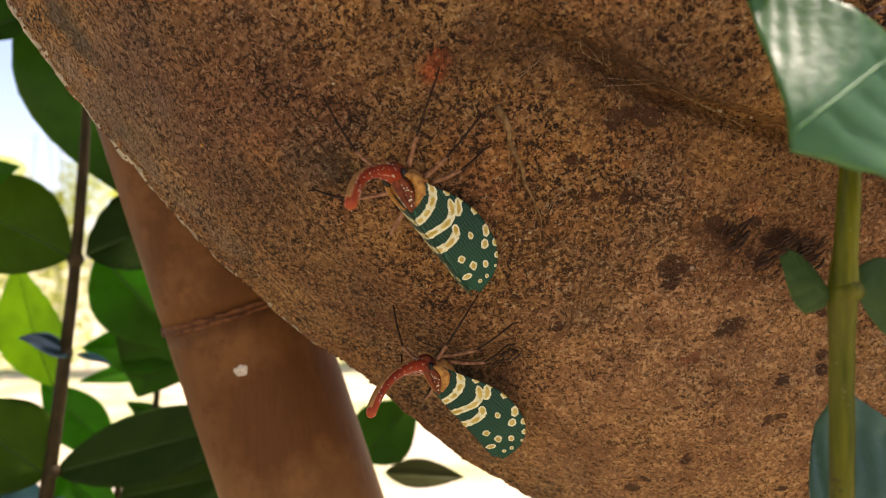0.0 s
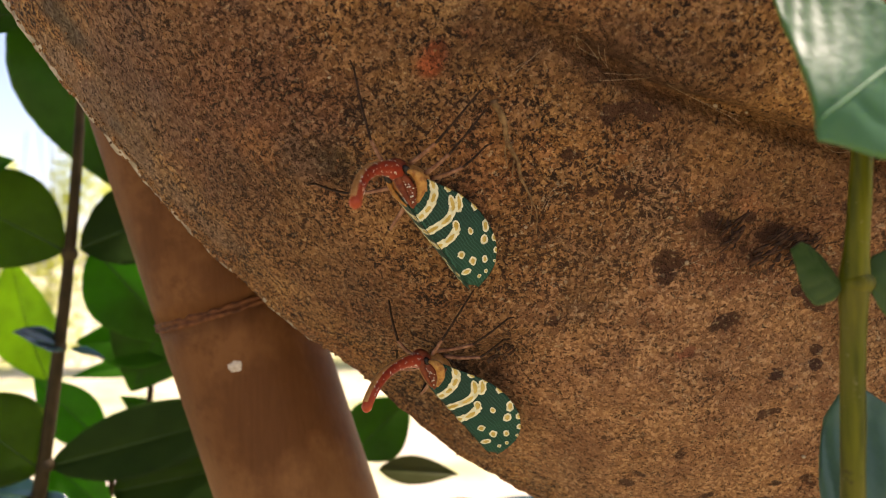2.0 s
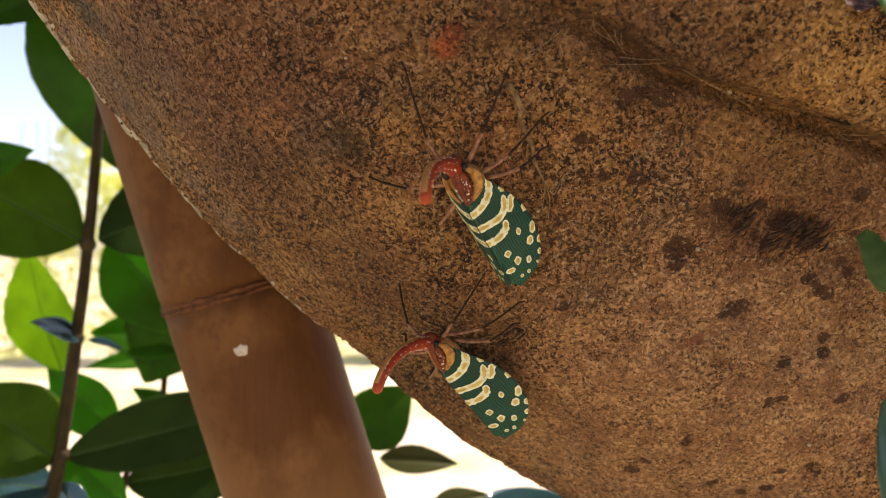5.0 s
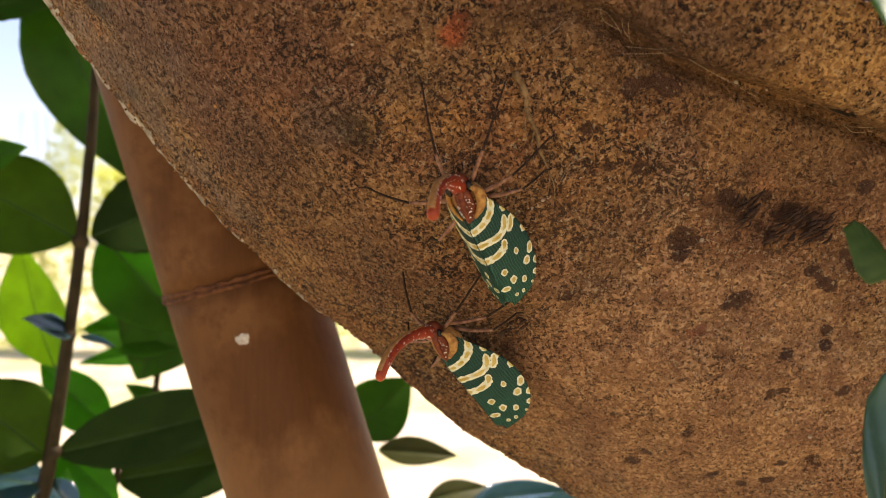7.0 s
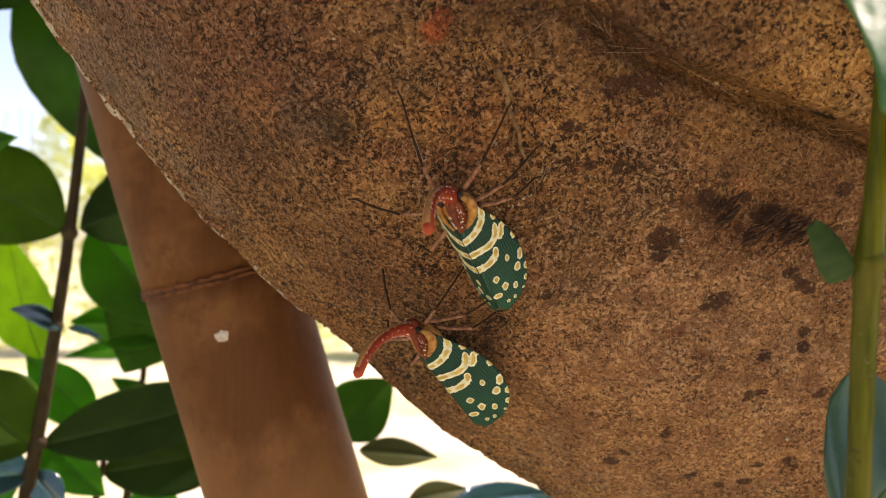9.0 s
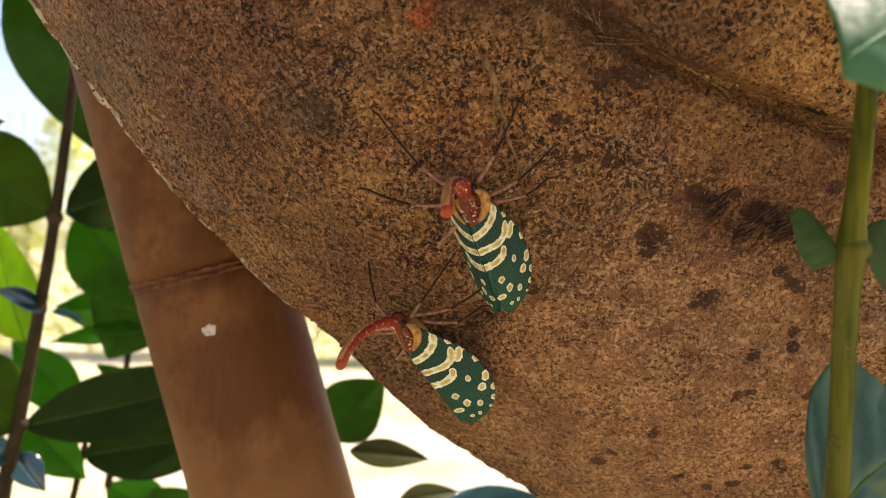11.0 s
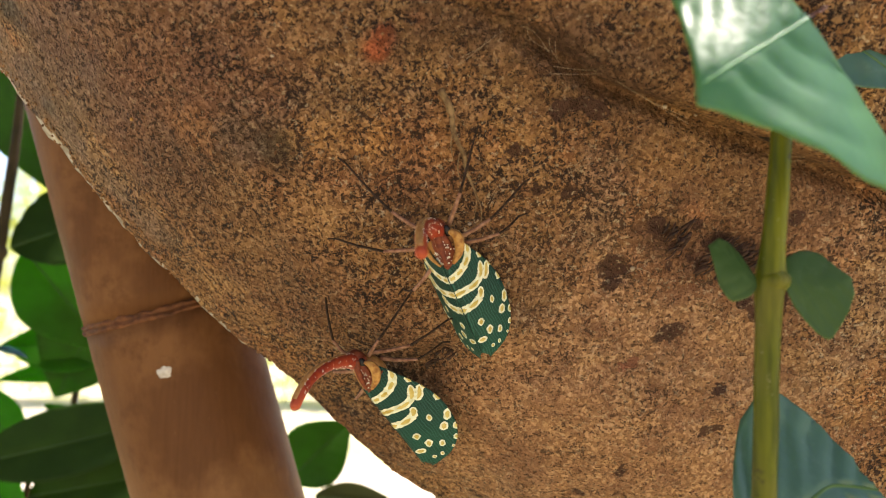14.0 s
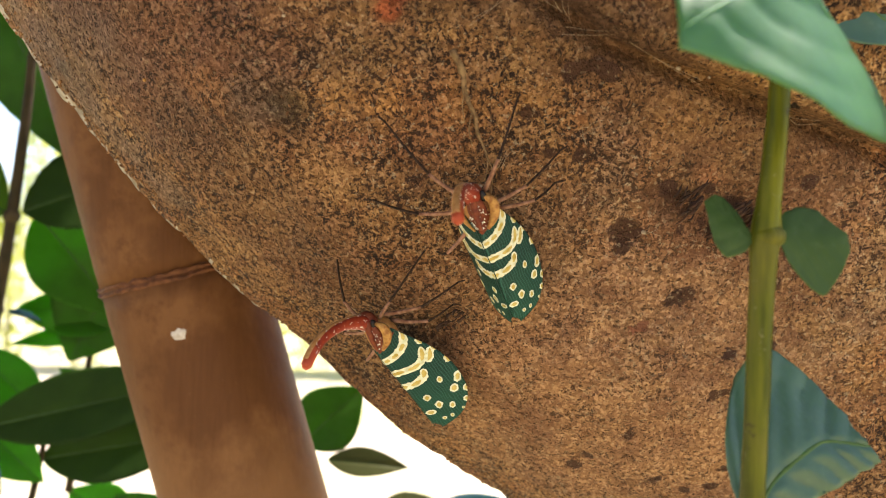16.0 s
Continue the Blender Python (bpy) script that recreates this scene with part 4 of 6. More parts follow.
def rib_mesh(length, width, cup, droop, seed, cut=1.0):
    """The pale midrib on the leaf's upper face."""
    pts, rad = [], []
    for i in range(20):
        t = i / 19 * cut * 0.97
        y = t * length
        pts.append((0, y, -droop * t * t * length + 0.04 * width * noise.noise(Vector((0, y * 30, seed))) - 0.0004))
        rad.append(0.00032 * (1 - 0.8 * t) * (width / 0.03) ** 0.5)
    v, f = tube(pts, rad, 6)
    return mesh_of(v, f, "midrib", VEIN)


def aim(base, tip, face):
    """Pose at base with +Y to tip and +Z as near to face as can be."""
    y = (Vector(tip) - Vector(base)).normalized()
    z = Vector(face)
    z = (z - y * z.dot(y)).normalized()
    x = y.cross(z)
    return Matrix(((x.x, y.x, z.x, base[0]), (x.y, y.y, z.y, base[1]), (x.z, y.z, z.z, base[2]), (0, 0, 0, 1)))


def add_leaf(plant, origin, base, tip, width, face, material=None, cup=0.15, droop=0.12, cut=1.0, ragged=0.0, label="", seed=0):
    length = (Vector(tip) - Vector(base)).length / cut
    ob = part("leaf", leaf_mesh("leaf", length, width, material or LEAF, cup, droop, cut, ragged, seed), plant, label)
    ob.matrix_local = Matrix.Translation(-Vector(origin)) @ aim(base, tip, face)
    part("midrib", rib_mesh(length, width, cup, droop, seed, cut), ob)
    return ob


# the shrub behind the trunk, on the bright side
def build_left_shrub():
    o = Vector((-0.1456, 0.3420, 1.3030))
    plant = new("shrub")
    plant.location = o
    tagged(plant, "leafy shrub stem with paired dark green leaves", "shrub")
    line = [(-0.1360, 0.3420, 1.4365), (-0.1399, 0.3420, 1.3661), (-0.1417, 0.3420, 1.3411), (-0.1456, 0.3420, 1.3030), (-0.1503, 0.3420, 1.2662), (-0.1571, 0.3420, 1.2207), (-0.1630, 0.3420, 1.1867), (-0.1712, 0.3420, 1.1049)]
    foot = Vector(line[-1])
    pts = [Vector(p) - o for p in bezier(line + [(foot.x - 0.02, foot.y + 0.02, foot.z - 0.45), (foot.x - 0.02, foot.y + 0.03, 0.0)], 8)]
    v, f = tube(pts, [0.0016 + 0.0022 * i / len(pts) for i in range(len(pts))], 10, 0.1)
    part("stem", mesh_of(v, f, "stem", STEM_RED), plant, "thin brown woody stem")
    for line in (((-0.1363, 0.3600, 1.2128), (-0.1384, 0.3600, 1.2022), (-0.1420, 0.3600, 1.1831), (-0.1515, 0.3600, 1.1473)), ((-0.1252, 0.3960, 1.2740), (-0.1312, 0.3960, 1.2529), (-0.1346, 0.3960, 1.2266), (-0.1404, 0.3960, 1.1793))):
        v, f = tube([Vector(p) - o for p in bezier(line, 6)], [0.0011 + 0.00004 * i for i in range(19)], 8, 0.1)
        part("twig", mesh_of(v, f, "twig", STEM_RED), plant)
    for p in ((-0.1456, 0.3420, 1.3030), (-0.1508, 0.3420, 1.2657), (-0.1565, 0.3420, 1.2185)):
        v, f = ball(Vector(p) - o, (0.0034, 0.0032, 0.0034))
        part("node", mesh_of(v, f, "node", STEM_OLD), plant)
    made = []

    def leaf(base, tip, width, face, material):
        made.append(add_leaf(plant, o, base, tip, width, face, material, seed=len(made) * 1.7, label="young leaf lit through by the sun" if material is LEAF_YOUNG else ""))

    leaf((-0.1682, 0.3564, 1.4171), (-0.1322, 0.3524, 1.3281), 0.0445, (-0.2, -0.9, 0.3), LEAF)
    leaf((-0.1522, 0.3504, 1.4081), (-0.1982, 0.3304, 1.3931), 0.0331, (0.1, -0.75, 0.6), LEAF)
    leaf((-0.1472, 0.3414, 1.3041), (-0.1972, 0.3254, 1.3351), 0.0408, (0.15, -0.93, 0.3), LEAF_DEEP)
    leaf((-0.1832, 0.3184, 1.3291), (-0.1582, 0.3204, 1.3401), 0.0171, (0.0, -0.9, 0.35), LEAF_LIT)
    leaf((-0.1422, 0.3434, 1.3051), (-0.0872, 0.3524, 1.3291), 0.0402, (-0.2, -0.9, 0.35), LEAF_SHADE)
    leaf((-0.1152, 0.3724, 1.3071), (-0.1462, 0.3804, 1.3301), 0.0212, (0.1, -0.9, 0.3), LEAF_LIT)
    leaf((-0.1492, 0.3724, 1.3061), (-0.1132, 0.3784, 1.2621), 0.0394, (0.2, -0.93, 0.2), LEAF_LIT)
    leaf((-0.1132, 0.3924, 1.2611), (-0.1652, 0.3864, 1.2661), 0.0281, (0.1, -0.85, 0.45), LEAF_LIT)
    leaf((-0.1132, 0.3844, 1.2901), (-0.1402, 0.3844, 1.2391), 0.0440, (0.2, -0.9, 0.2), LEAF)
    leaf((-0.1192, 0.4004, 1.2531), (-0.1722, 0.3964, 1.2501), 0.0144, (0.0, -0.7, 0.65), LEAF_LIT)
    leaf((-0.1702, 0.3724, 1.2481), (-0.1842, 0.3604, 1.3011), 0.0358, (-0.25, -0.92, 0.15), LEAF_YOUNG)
    leaf((-0.1482, 0.3424, 1.2651), (-0.1592, 0.3264, 1.2751), 0.0129, (0.2, -0.62, 0.75), LEAF_SKY)
    leaf((-0.1462, 0.3424, 1.2651), (-0.1302, 0.3364, 1.2631), 0.0041, (0.1, -0.6, 0.8), LEAF_SKY)
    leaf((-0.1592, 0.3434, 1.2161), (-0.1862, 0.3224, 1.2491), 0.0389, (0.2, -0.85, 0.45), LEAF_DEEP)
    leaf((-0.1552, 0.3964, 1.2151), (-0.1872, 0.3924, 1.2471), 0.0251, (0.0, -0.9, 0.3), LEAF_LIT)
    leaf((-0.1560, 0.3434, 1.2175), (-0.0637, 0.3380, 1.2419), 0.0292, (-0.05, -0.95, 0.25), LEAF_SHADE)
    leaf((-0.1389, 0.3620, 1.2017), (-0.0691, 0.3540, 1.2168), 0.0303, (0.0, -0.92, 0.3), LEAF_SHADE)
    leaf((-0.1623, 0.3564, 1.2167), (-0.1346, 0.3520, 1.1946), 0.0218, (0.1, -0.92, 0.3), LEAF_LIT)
    leaf((-0.1592, 0.3424, 1.2056), (-0.1883, 0.3320, 1.2116), 0.0227, (0.1, -0.74, 0.65), LEAF_SKY)
    leaf((-0.1605, 0.3454, 1.2062), (-0.1454, 0.3400, 1.1930), 0.0128, (0.0, -0.8, 0.55), LEAF_SKY)
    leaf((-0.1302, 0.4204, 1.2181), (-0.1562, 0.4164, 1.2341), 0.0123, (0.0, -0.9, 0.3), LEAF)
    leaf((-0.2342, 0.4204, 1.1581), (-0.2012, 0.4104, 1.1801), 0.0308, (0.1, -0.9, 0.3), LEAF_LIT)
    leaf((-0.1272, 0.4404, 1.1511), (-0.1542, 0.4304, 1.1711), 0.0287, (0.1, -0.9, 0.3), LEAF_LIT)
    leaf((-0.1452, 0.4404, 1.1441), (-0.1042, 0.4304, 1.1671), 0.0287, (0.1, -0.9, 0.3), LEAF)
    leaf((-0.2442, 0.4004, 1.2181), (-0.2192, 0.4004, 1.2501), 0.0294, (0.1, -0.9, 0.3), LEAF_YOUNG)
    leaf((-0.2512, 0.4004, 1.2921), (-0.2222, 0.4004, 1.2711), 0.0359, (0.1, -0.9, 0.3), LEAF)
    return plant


def build_back_shrub():
    o = Vector((-0.0066, 0.4140, 1.1188))
    plant = new("shrub")
    plant.location = o
    tagged(plant, "low shrub with dark green leaves behind the bamboo", "shrub")
    line = [(0.0177, 0.4050, 1.1819), (0.0058, 0.4140, 1.1546), (-0.0066, 0.4140, 1.1188)]
    foot = Vector(line[-1])
    pts = [Vector(p) - o for p in bezier(line + [(foot.x, foot.y + 0.02, 0.5), (foot.x + 0.01, foot.y + 0.03, 0.0)], 8)]
    v, f = tube(pts, [0.0014 + 0.0012 * i / len(pts) for i in range(len(pts))], 8, 0.1)
    part("stem", mesh_of(v, f, "stem", STEM_OLD), plant)
    L = [
        ((-0.04, 0.378, 1.217), (-0.015, 0.378, 1.243), 0.0300, (-0.2, -0.93, 0.2), LEAF),
        ((-0.029, 0.378, 1.211), (0.006, 0.372, 1.211), 0.0136, (0.05, -0.85, 0.5), LEAF_OLIVE),
        ((-0.007, 0.372, 1.19), (0.02, 0.378, 1.196), 0.0128, (0, -0.75, 0.6), LEAF_OLIVE),
        ((0.008, 0.396, 1.18), (0.05, 0.36, 1.203), 0.0197, (0, -0.5, 0.86), LEAF_SKY),
        ((0.026, 0.396, 1.178), (0.065, 0.378, 1.191), 0.0219, (0.1, -0.5, 0.86), LEAF_SKY),
        ((0.014, 0.43, 1.176), (0.048, 0.45, 1.182), 0.0065, (0, -0.3, 0.95), LEAF_SKY),
    ]
    for i, (b, t, w, face, mat) in enumerate(L):
        add_leaf(plant, o, b, t, w, face, mat, seed=40 + i * 1.7)
    return plant


# the sprig close to the lens
def build_sprig():
    plant = new("sprig")
    tagged(plant, "upright green sprig with small bitten leaves", "plant")
    k = 0.126 / 1506  # one step of the sprig's own measure, in metres
    line = [(34 * k, 0, 470 * k), (22 * k, 0, 260 * k), (12 * k, 0, 130 * k), (0, 0, 0), (-6 * k, 0, -130 * k), (-14 * k, 0, -400 * k), (-26 * k, 0.0, -640 * k)]
    pts = bezier(line + [(-0.0036, 0.0, -0.085), (-0.0066, 0.0, -0.15), (-0.013, 0.0, -0.30), (-0.022, 0.0, -0.65), (-0.03, 0.0, -1.25)], 10)
    rad = []
    for p in pts:
        r = 0.0018 - 0.0004 * min(max(p.z, 0), 0.04) / 0.04
        rad.append(r + 0.0004 * math.exp(-(p.z / 0.004) ** 2))
    v, f = tube(pts, rad, 16, 0.06)
    part("stem", mesh_of(v, f, "stem", STEM), plant, "smooth yellow-green stem")
    v, f = ball((0.0004, -0.0003, 0.0004), (0.0025, 0.0024, 0.0019))
    part("node", mesh_of(v, f, "node", STEM), plant)
    # small folded leaf, small lobed leaf, torn leaf low on the stem, dark leaf high up
    blade(plant, "small leaf folded along its rib", LEAF_SMALL, k, ((-24, -4), (-36, -22), (-60, -32), (-74, -30), (-90, -2), (-104, 66)),
          ((-22, 6), (-34, 26), (-44, 46), (-54, 60), (-68, 74), (-84, 80)), 0.72, 0.0, 26, 1.4, seed=5, rib=0.4)
    blade(plant, "small lobed leaf with a bitten end", LEAF_SMALL, k, ((26, -6), (42, -40), (75, -80), (103, -97), (130, -65), (155, -18)),
          ((26, 2), (34, 40), (66, 60), (106, 58), (124, 38), (152, 14)), 0.64, 0.0, 34, 1.2, seed=7, rib=0.4)
    blade(plant, "blue-green leaf with a torn end", LEAF_NEAR_DARK, k, ((6, -566), (47, -516), (89, -491), (172, -451), (216, -428), (259, -405)),
          ((4, -566), (-30, -420), (-12, -309), (57, -205), (134, -243), (197, -314)), 0.30, 0.008, 52, 3.6, seed=11, ragged=7, rib=1.2)
    blade(plant, "dark leaf behind the broad one", LEAF_NEAR_DARK, k, ((60, 650), (110, 500), (180, 430), (240, 400), (300, 395), (340, 400)),
          ((70, 660), (170, 640), (240, 600), (290, 540), (330, 470), (345, 405)), 0.5, 0.014, 60, 1.0, seed=13)
    return plant


def blade(plant, label, material, k, low, high, rib_at, back, pitch, swell, seed=0, ragged=0.0, rib=1.0, lean=0.30, roll=0.0):
    """A broad leaf between its two margins, which run from its base to its end; k: one step of them in metres. The rib runs at the
    share rib_at of its breadth, or straight between two points, side veins every pitch steps are pressed in; lean: how far its top leans back."""
    low = bezier([Vector((x, 0, z)) for x, z in low], 8)
    high = bezier([Vector((x, 0, z)) for x, z in high], 8)
    rows, cols = len(low), 31
    ribs = [rib_at] * rows
    if isinstance(rib_at, tuple):
        (x0, z0), (x1, z1) = rib_at
        side = Vector((z0 - z1, 0, x1 - x0))
        below = [(p - Vector((x0, 0, z0))).dot(side) for p in low]
        over = [(p - Vector((x0, 0, z0))).dot(side) for p in high]
        ribs = [min(max(a / (a - b) if abs(a - b) > 1e-6 else 0.5, 0.05), 0.95) for a, b in zip(below, over)]
    size = (high[rows // 2] - low[rows // 2]).length
    mid = (low[rows // 2] + high[rows // 2]) / 2
    run = [0.0]
    for i in range(1, rows):
        run.append(run[-1] + (low[i].lerp(high[i], ribs[i]) - low[i - 1].lerp(high[i - 1], ribs[i - 1])).length)

    def at(i, e):
        p = low[i].lerp(high[i], e)
        off = (e - ribs[i]) * (high[i] - low[i]).length
        wave = (run[i] - 0.75 * abs(off)) / pitch
        puff = abs(math.sin(math.pi * (wave + 0.25 * noise.noise(Vector((wave, off * 0.02, seed)))))) ** 0.6
        y = back + lean * (p.z - mid.z) * k + 0.18 * abs(off) * k
        y -= swell * 0.05 * pitch * k * puff * min(1, abs(off) / (0.25 * pitch))
        y += roll * k * max(0, p.x - 120) ** 2 / 200
        y += 0.06 * size * k * noise.noise(Vector((p.x * 2.2 / size, p.z * 2.2 / size, seed)))
        edge = 0.012 * size * noise.noise(Vector((p.x * 9 / size, p.z * 9 / size, seed + 3)))
        q = p + (high[i] - low[i]).normalized() * (edge if e in (0.0, 1.0) else 0)
        if i == rows - 1 and ragged:
            q += (low[i] - low[i - 1]).normalized() * ragged * (noise.noise(Vector((e * 4, seed, 0))) + 0.6 * noise.noise(Vector((e * 13, seed, 0))))
        return Vector((q.x * k, y, q.z * k))

    verts = []
    for layer in (-0.00014, 0.00014):
        for i in range(rows):
            for j in range(cols):
                e = j / (cols - 1)
                verts.append(at(i, e) + Vector((0, layer * (0.3 if e in (0.0, 1.0) else 1), 0)))
    n = rows * cols
    top = grid_faces(rows, cols)
    faces = [tuple(reversed(f)) for f in top] + [tuple(q + n for q in f) for f in top]
    rim = [j for j in range(cols)] + [i * cols + cols - 1 for i in range(1, rows)] + [(rows - 1) * cols + j for j in range(cols - 2, -1, -1)] + [i * cols for i in range(rows - 2, 0, -1)]
    for a, c in zip(rim, rim[1:] + rim[:1]):
        faces.append((a, c, c + n, a + n))
    ob = part("leaf", mesh_of(verts, faces, "leaf", material), plant, label)
    line = [at(i, ribs[i]) - Vector((0, 0.00004, 0)) for i in range(1, rows)]
    r = rib * 0.00003 * size ** 0.4
    v, f = tube(line, [r * (1.25 - 0.5 * i / rows) for i in range(len(line))], 8)
    part("midrib", mesh_of(v, f, "midrib", RIB if material is LEAF_NEAR else VEIN), ob)
    return ob


def build_top_leaf(plant):
    """The broad leaf nearest to the lens. Its origin is the lower corner of its broken end."""
    return blade(plant, "broad blue-green leaf with a broken end", LEAF_NEAR, 0.1008 / 1506,
                 ((0, 0), (96, -28), (210, -66), (350, -122), (520, -100), (450, 15), (300, 145), (244, 195)),
                 ((5, 330), (51, 340), (110, 330), (165, 300), (209, 260), (230, 230), (241, 205), (246, 197)), ((12, 42), (244, 196)), 0.0, 74, 1.6, seed=2, rib=0.55, lean=0.45, roll=0.30)


left_shrub = build_left_shrub()
build_back_shrub()
sprig = build_sprig()
top_leaf = build_top_leaf(sprig)


# ---- lantern bugs ----
MM = 0.001
SNOUT = bezier([(0, 6.6, 6.0), (0, 8.8, 8.6), (0, 11.0, 12.6), (0, 12.3, 17.2), (0, 12.3, 21.6), (0, 11.4, 25.7)], 6)


def wing_point(a, b, side, lift=0.0):
    """A point of the folded wing: a back from the neck, b out from the ridge (in millimetres)."""
    ridge = 8.0 - 0.12 * a if a > 0 else 8.0 + 0.05 * a
    steps, x, z, th = 10, 0.0, ridge, 0.0
    for i in range(steps):
        th = radians(37 + 24 * (abs(b) * (i + 0.5) / steps) / 10.0)
        x += math.cos(th) * abs(b) / steps
        z -= math.sin(th) * abs(b) / steps
    x += math.sin(th) * lift
    z += math.cos(th) * lift
    return Vector((side * (x + 0.05), -a, z)) * MM


def wing_reach(a):
    """Outer edge of the wing at a."""
    if a < 12:
        t = min(max((a + 3.6) / 15.6, 0), 1)
        return 4.6 + 6.2 * math.sin(t * math.pi / 2) ** 0.9
    return 10.8 * math.sqrt(max(0, 1 - ((a - 12) / 12.4) ** 2.6))


def build_wing(bug, side):
    rows, cols, verts = 34, 18, []
    for lift in (0.0, -0.12):
        for i in range(rows):
            t = i / (rows - 1)
            for j in range(cols):
                e = j / (cols - 1)
                # the front edge runs forward outside the shield
                front = -3.4 * math.sin(min(1, e * 1.5) * math.pi / 2)
                back = 22.3 + 1.9 * math.sin(e * math.pi * 0.9)
                a = front + (back - front) * t
                b = e * max(wing_reach(a), 0.4)
                verts.append(wing_point(a, b, side, lift))
    n = rows * cols
    top = grid_faces(rows, cols)
    if side > 0:
        top = [tuple(reversed(f)) for f in top]
    faces = top + [tuple(i + n for i in reversed(f)) for f in top]
    rim = [j for j in range(cols)] + [i * cols + cols - 1 for i in range(1, rows)] + [(rows - 1) * cols + j for j in range(cols - 2, -1, -1)] + [i * cols for i in range(rows - 2, 0, -1)]
    for a, b in zip(rim, rim[1:] + rim[:1]):
        faces.append((a, b, b + n, a + n))
    wing = part("wing", mesh_of(verts, faces, "wing", WING), bug, "dark green netted wing with cream and yellow marks")
    for i, (kind, pts, w) in enumerate(MARKS):
        line = [Vector((p[0], p[1], 0)) for p in pts]
        line = bezier(line, 7) if len(line) > 2 else [line[0].lerp(line[1], k / 6) for k in range(7)]
        runs = [(PALE, 1.0, 0.05, 0, len(line))]
        if kind == "band" and len(line) > 8:
            k = 1
            while k < len(line) - 4:
                n = 6 + (k * 7 + i * 3) % 7
                runs.append((YELLOW, 0.50, 0.09, k, min(k + n, len(line) - 1)))
                k += n + 1
        else:
            runs.append((YELLOW, 0.52, 0.09, 0, len(line)))
        for mat, grow, lift, lo, hi in runs:
            bit = line[lo:hi]
            m = len(bit)
            mid = sum(bit, Vector()) / m
            vs = []
            for k, p in enumerate(bit):
                ahead = (bit[min(k + 1, m - 1)] - bit[max(k - 1, 0)]).normalized()
                out = Vector((-ahead.y, ahead.x, 0))
                x = 2 * k / (m - 1) - 1
                end = math.sqrt(max(0.02, 1 - x ** 6)) if kind == "band" and mat is PALE else math.sqrt(max(0.02, 1 - x * x))
                if kind != "band" and mat is YELLOW:
                    p = mid + (p - mid) * 0.62
                rag = 1 + 0.40 * noise.noise(Vector((k * 0.9, i * 3.1, side + grow)))
                for e in (-1, -0.5, 0, 0.5, 1):
                    q = p + out * (e * w * grow * end * rag * 0.5)
                    b = min(max(q.y, 0.02), wing_reach(q.x) - 0.05)
                    vs.append(wing_point(q.x, b, side, lift + (0.0 if abs(e) == 1 else 0.03)))
            part("stripe" if kind == "band" else "spot", mesh_of(vs, grid_faces(m, 5), "mark", mat), wing)
    return wing


# bands and spots of one wing: lines of (back, out) and their width, in millimetres
BANDS = [
    ("band", [(-2.6, 6.6), (0.6, 5.6), (2.4, 3.6), (3.2, 1.6), (3.4, 0.0), (3.4, -1.2)], 1.7),
    ("band", [(3.4, 7.6), (6.0, 6.6), (7.2, 4.6), (7.2, 2.2), (7.0, 0.0), (7.0, -1.2)], 1.7),
    ("band", [(4.4, 9.0), (6.4, 8.0), (7.4, 6.8)], 1.5),
    ("band", [(8.4, 5.4), (10.2, 4.6), (11.1, 2.4), (11.0, 0.3), (11.0, -1.0)], 1.8),
    ("band", [(1.2, 8.0), (2.9, 8.2)], 1.3),
    ("band", [(4.2, 9.6), (5.8, 9.6)], 1.3),
    ("band", [(8.0, 10.4), (9.9, 10.6)], 1.5),
]
SPOTS = [
    ("spot", [(11.7, 6.9), (13.4, 6.5)], 1.2),
    ("spot", [(12.8, 10.6), (15.2, 9.2)], 1.7),
    ("spot", [(15.2, 8.6), (17.0, 7.4)], 1.7),
    ("spot", [(16.6, 10.3), (18.4, 9.8)], 1.5),
    ("spot", [(19.2, 9.0), (20.6, 8.5)], 1.3),
    ("spot", [(14.7, 2.7), (16.4, 2.2)], 1.5),
    ("spot", [(17.3, 3.9), (19.3, 3.2)], 1.5),
    ("spot", [(18.9, 6.0), (20.5, 5.4)], 1.2),
    ("spot", [(21.2, 7.2), (21.9, 7.0)], 0.6),
    ("spot", [(19.2, 0.2), (19.7, 2.3)], 1.4),
    ("spot", [(21.6, 2.9), (22.5, 2.7)], 0.9),
    ("spot", [(21.6, 4.6), (22.6, 4.3)], 0.8),
]
MARKS = BANDS + SPOTS


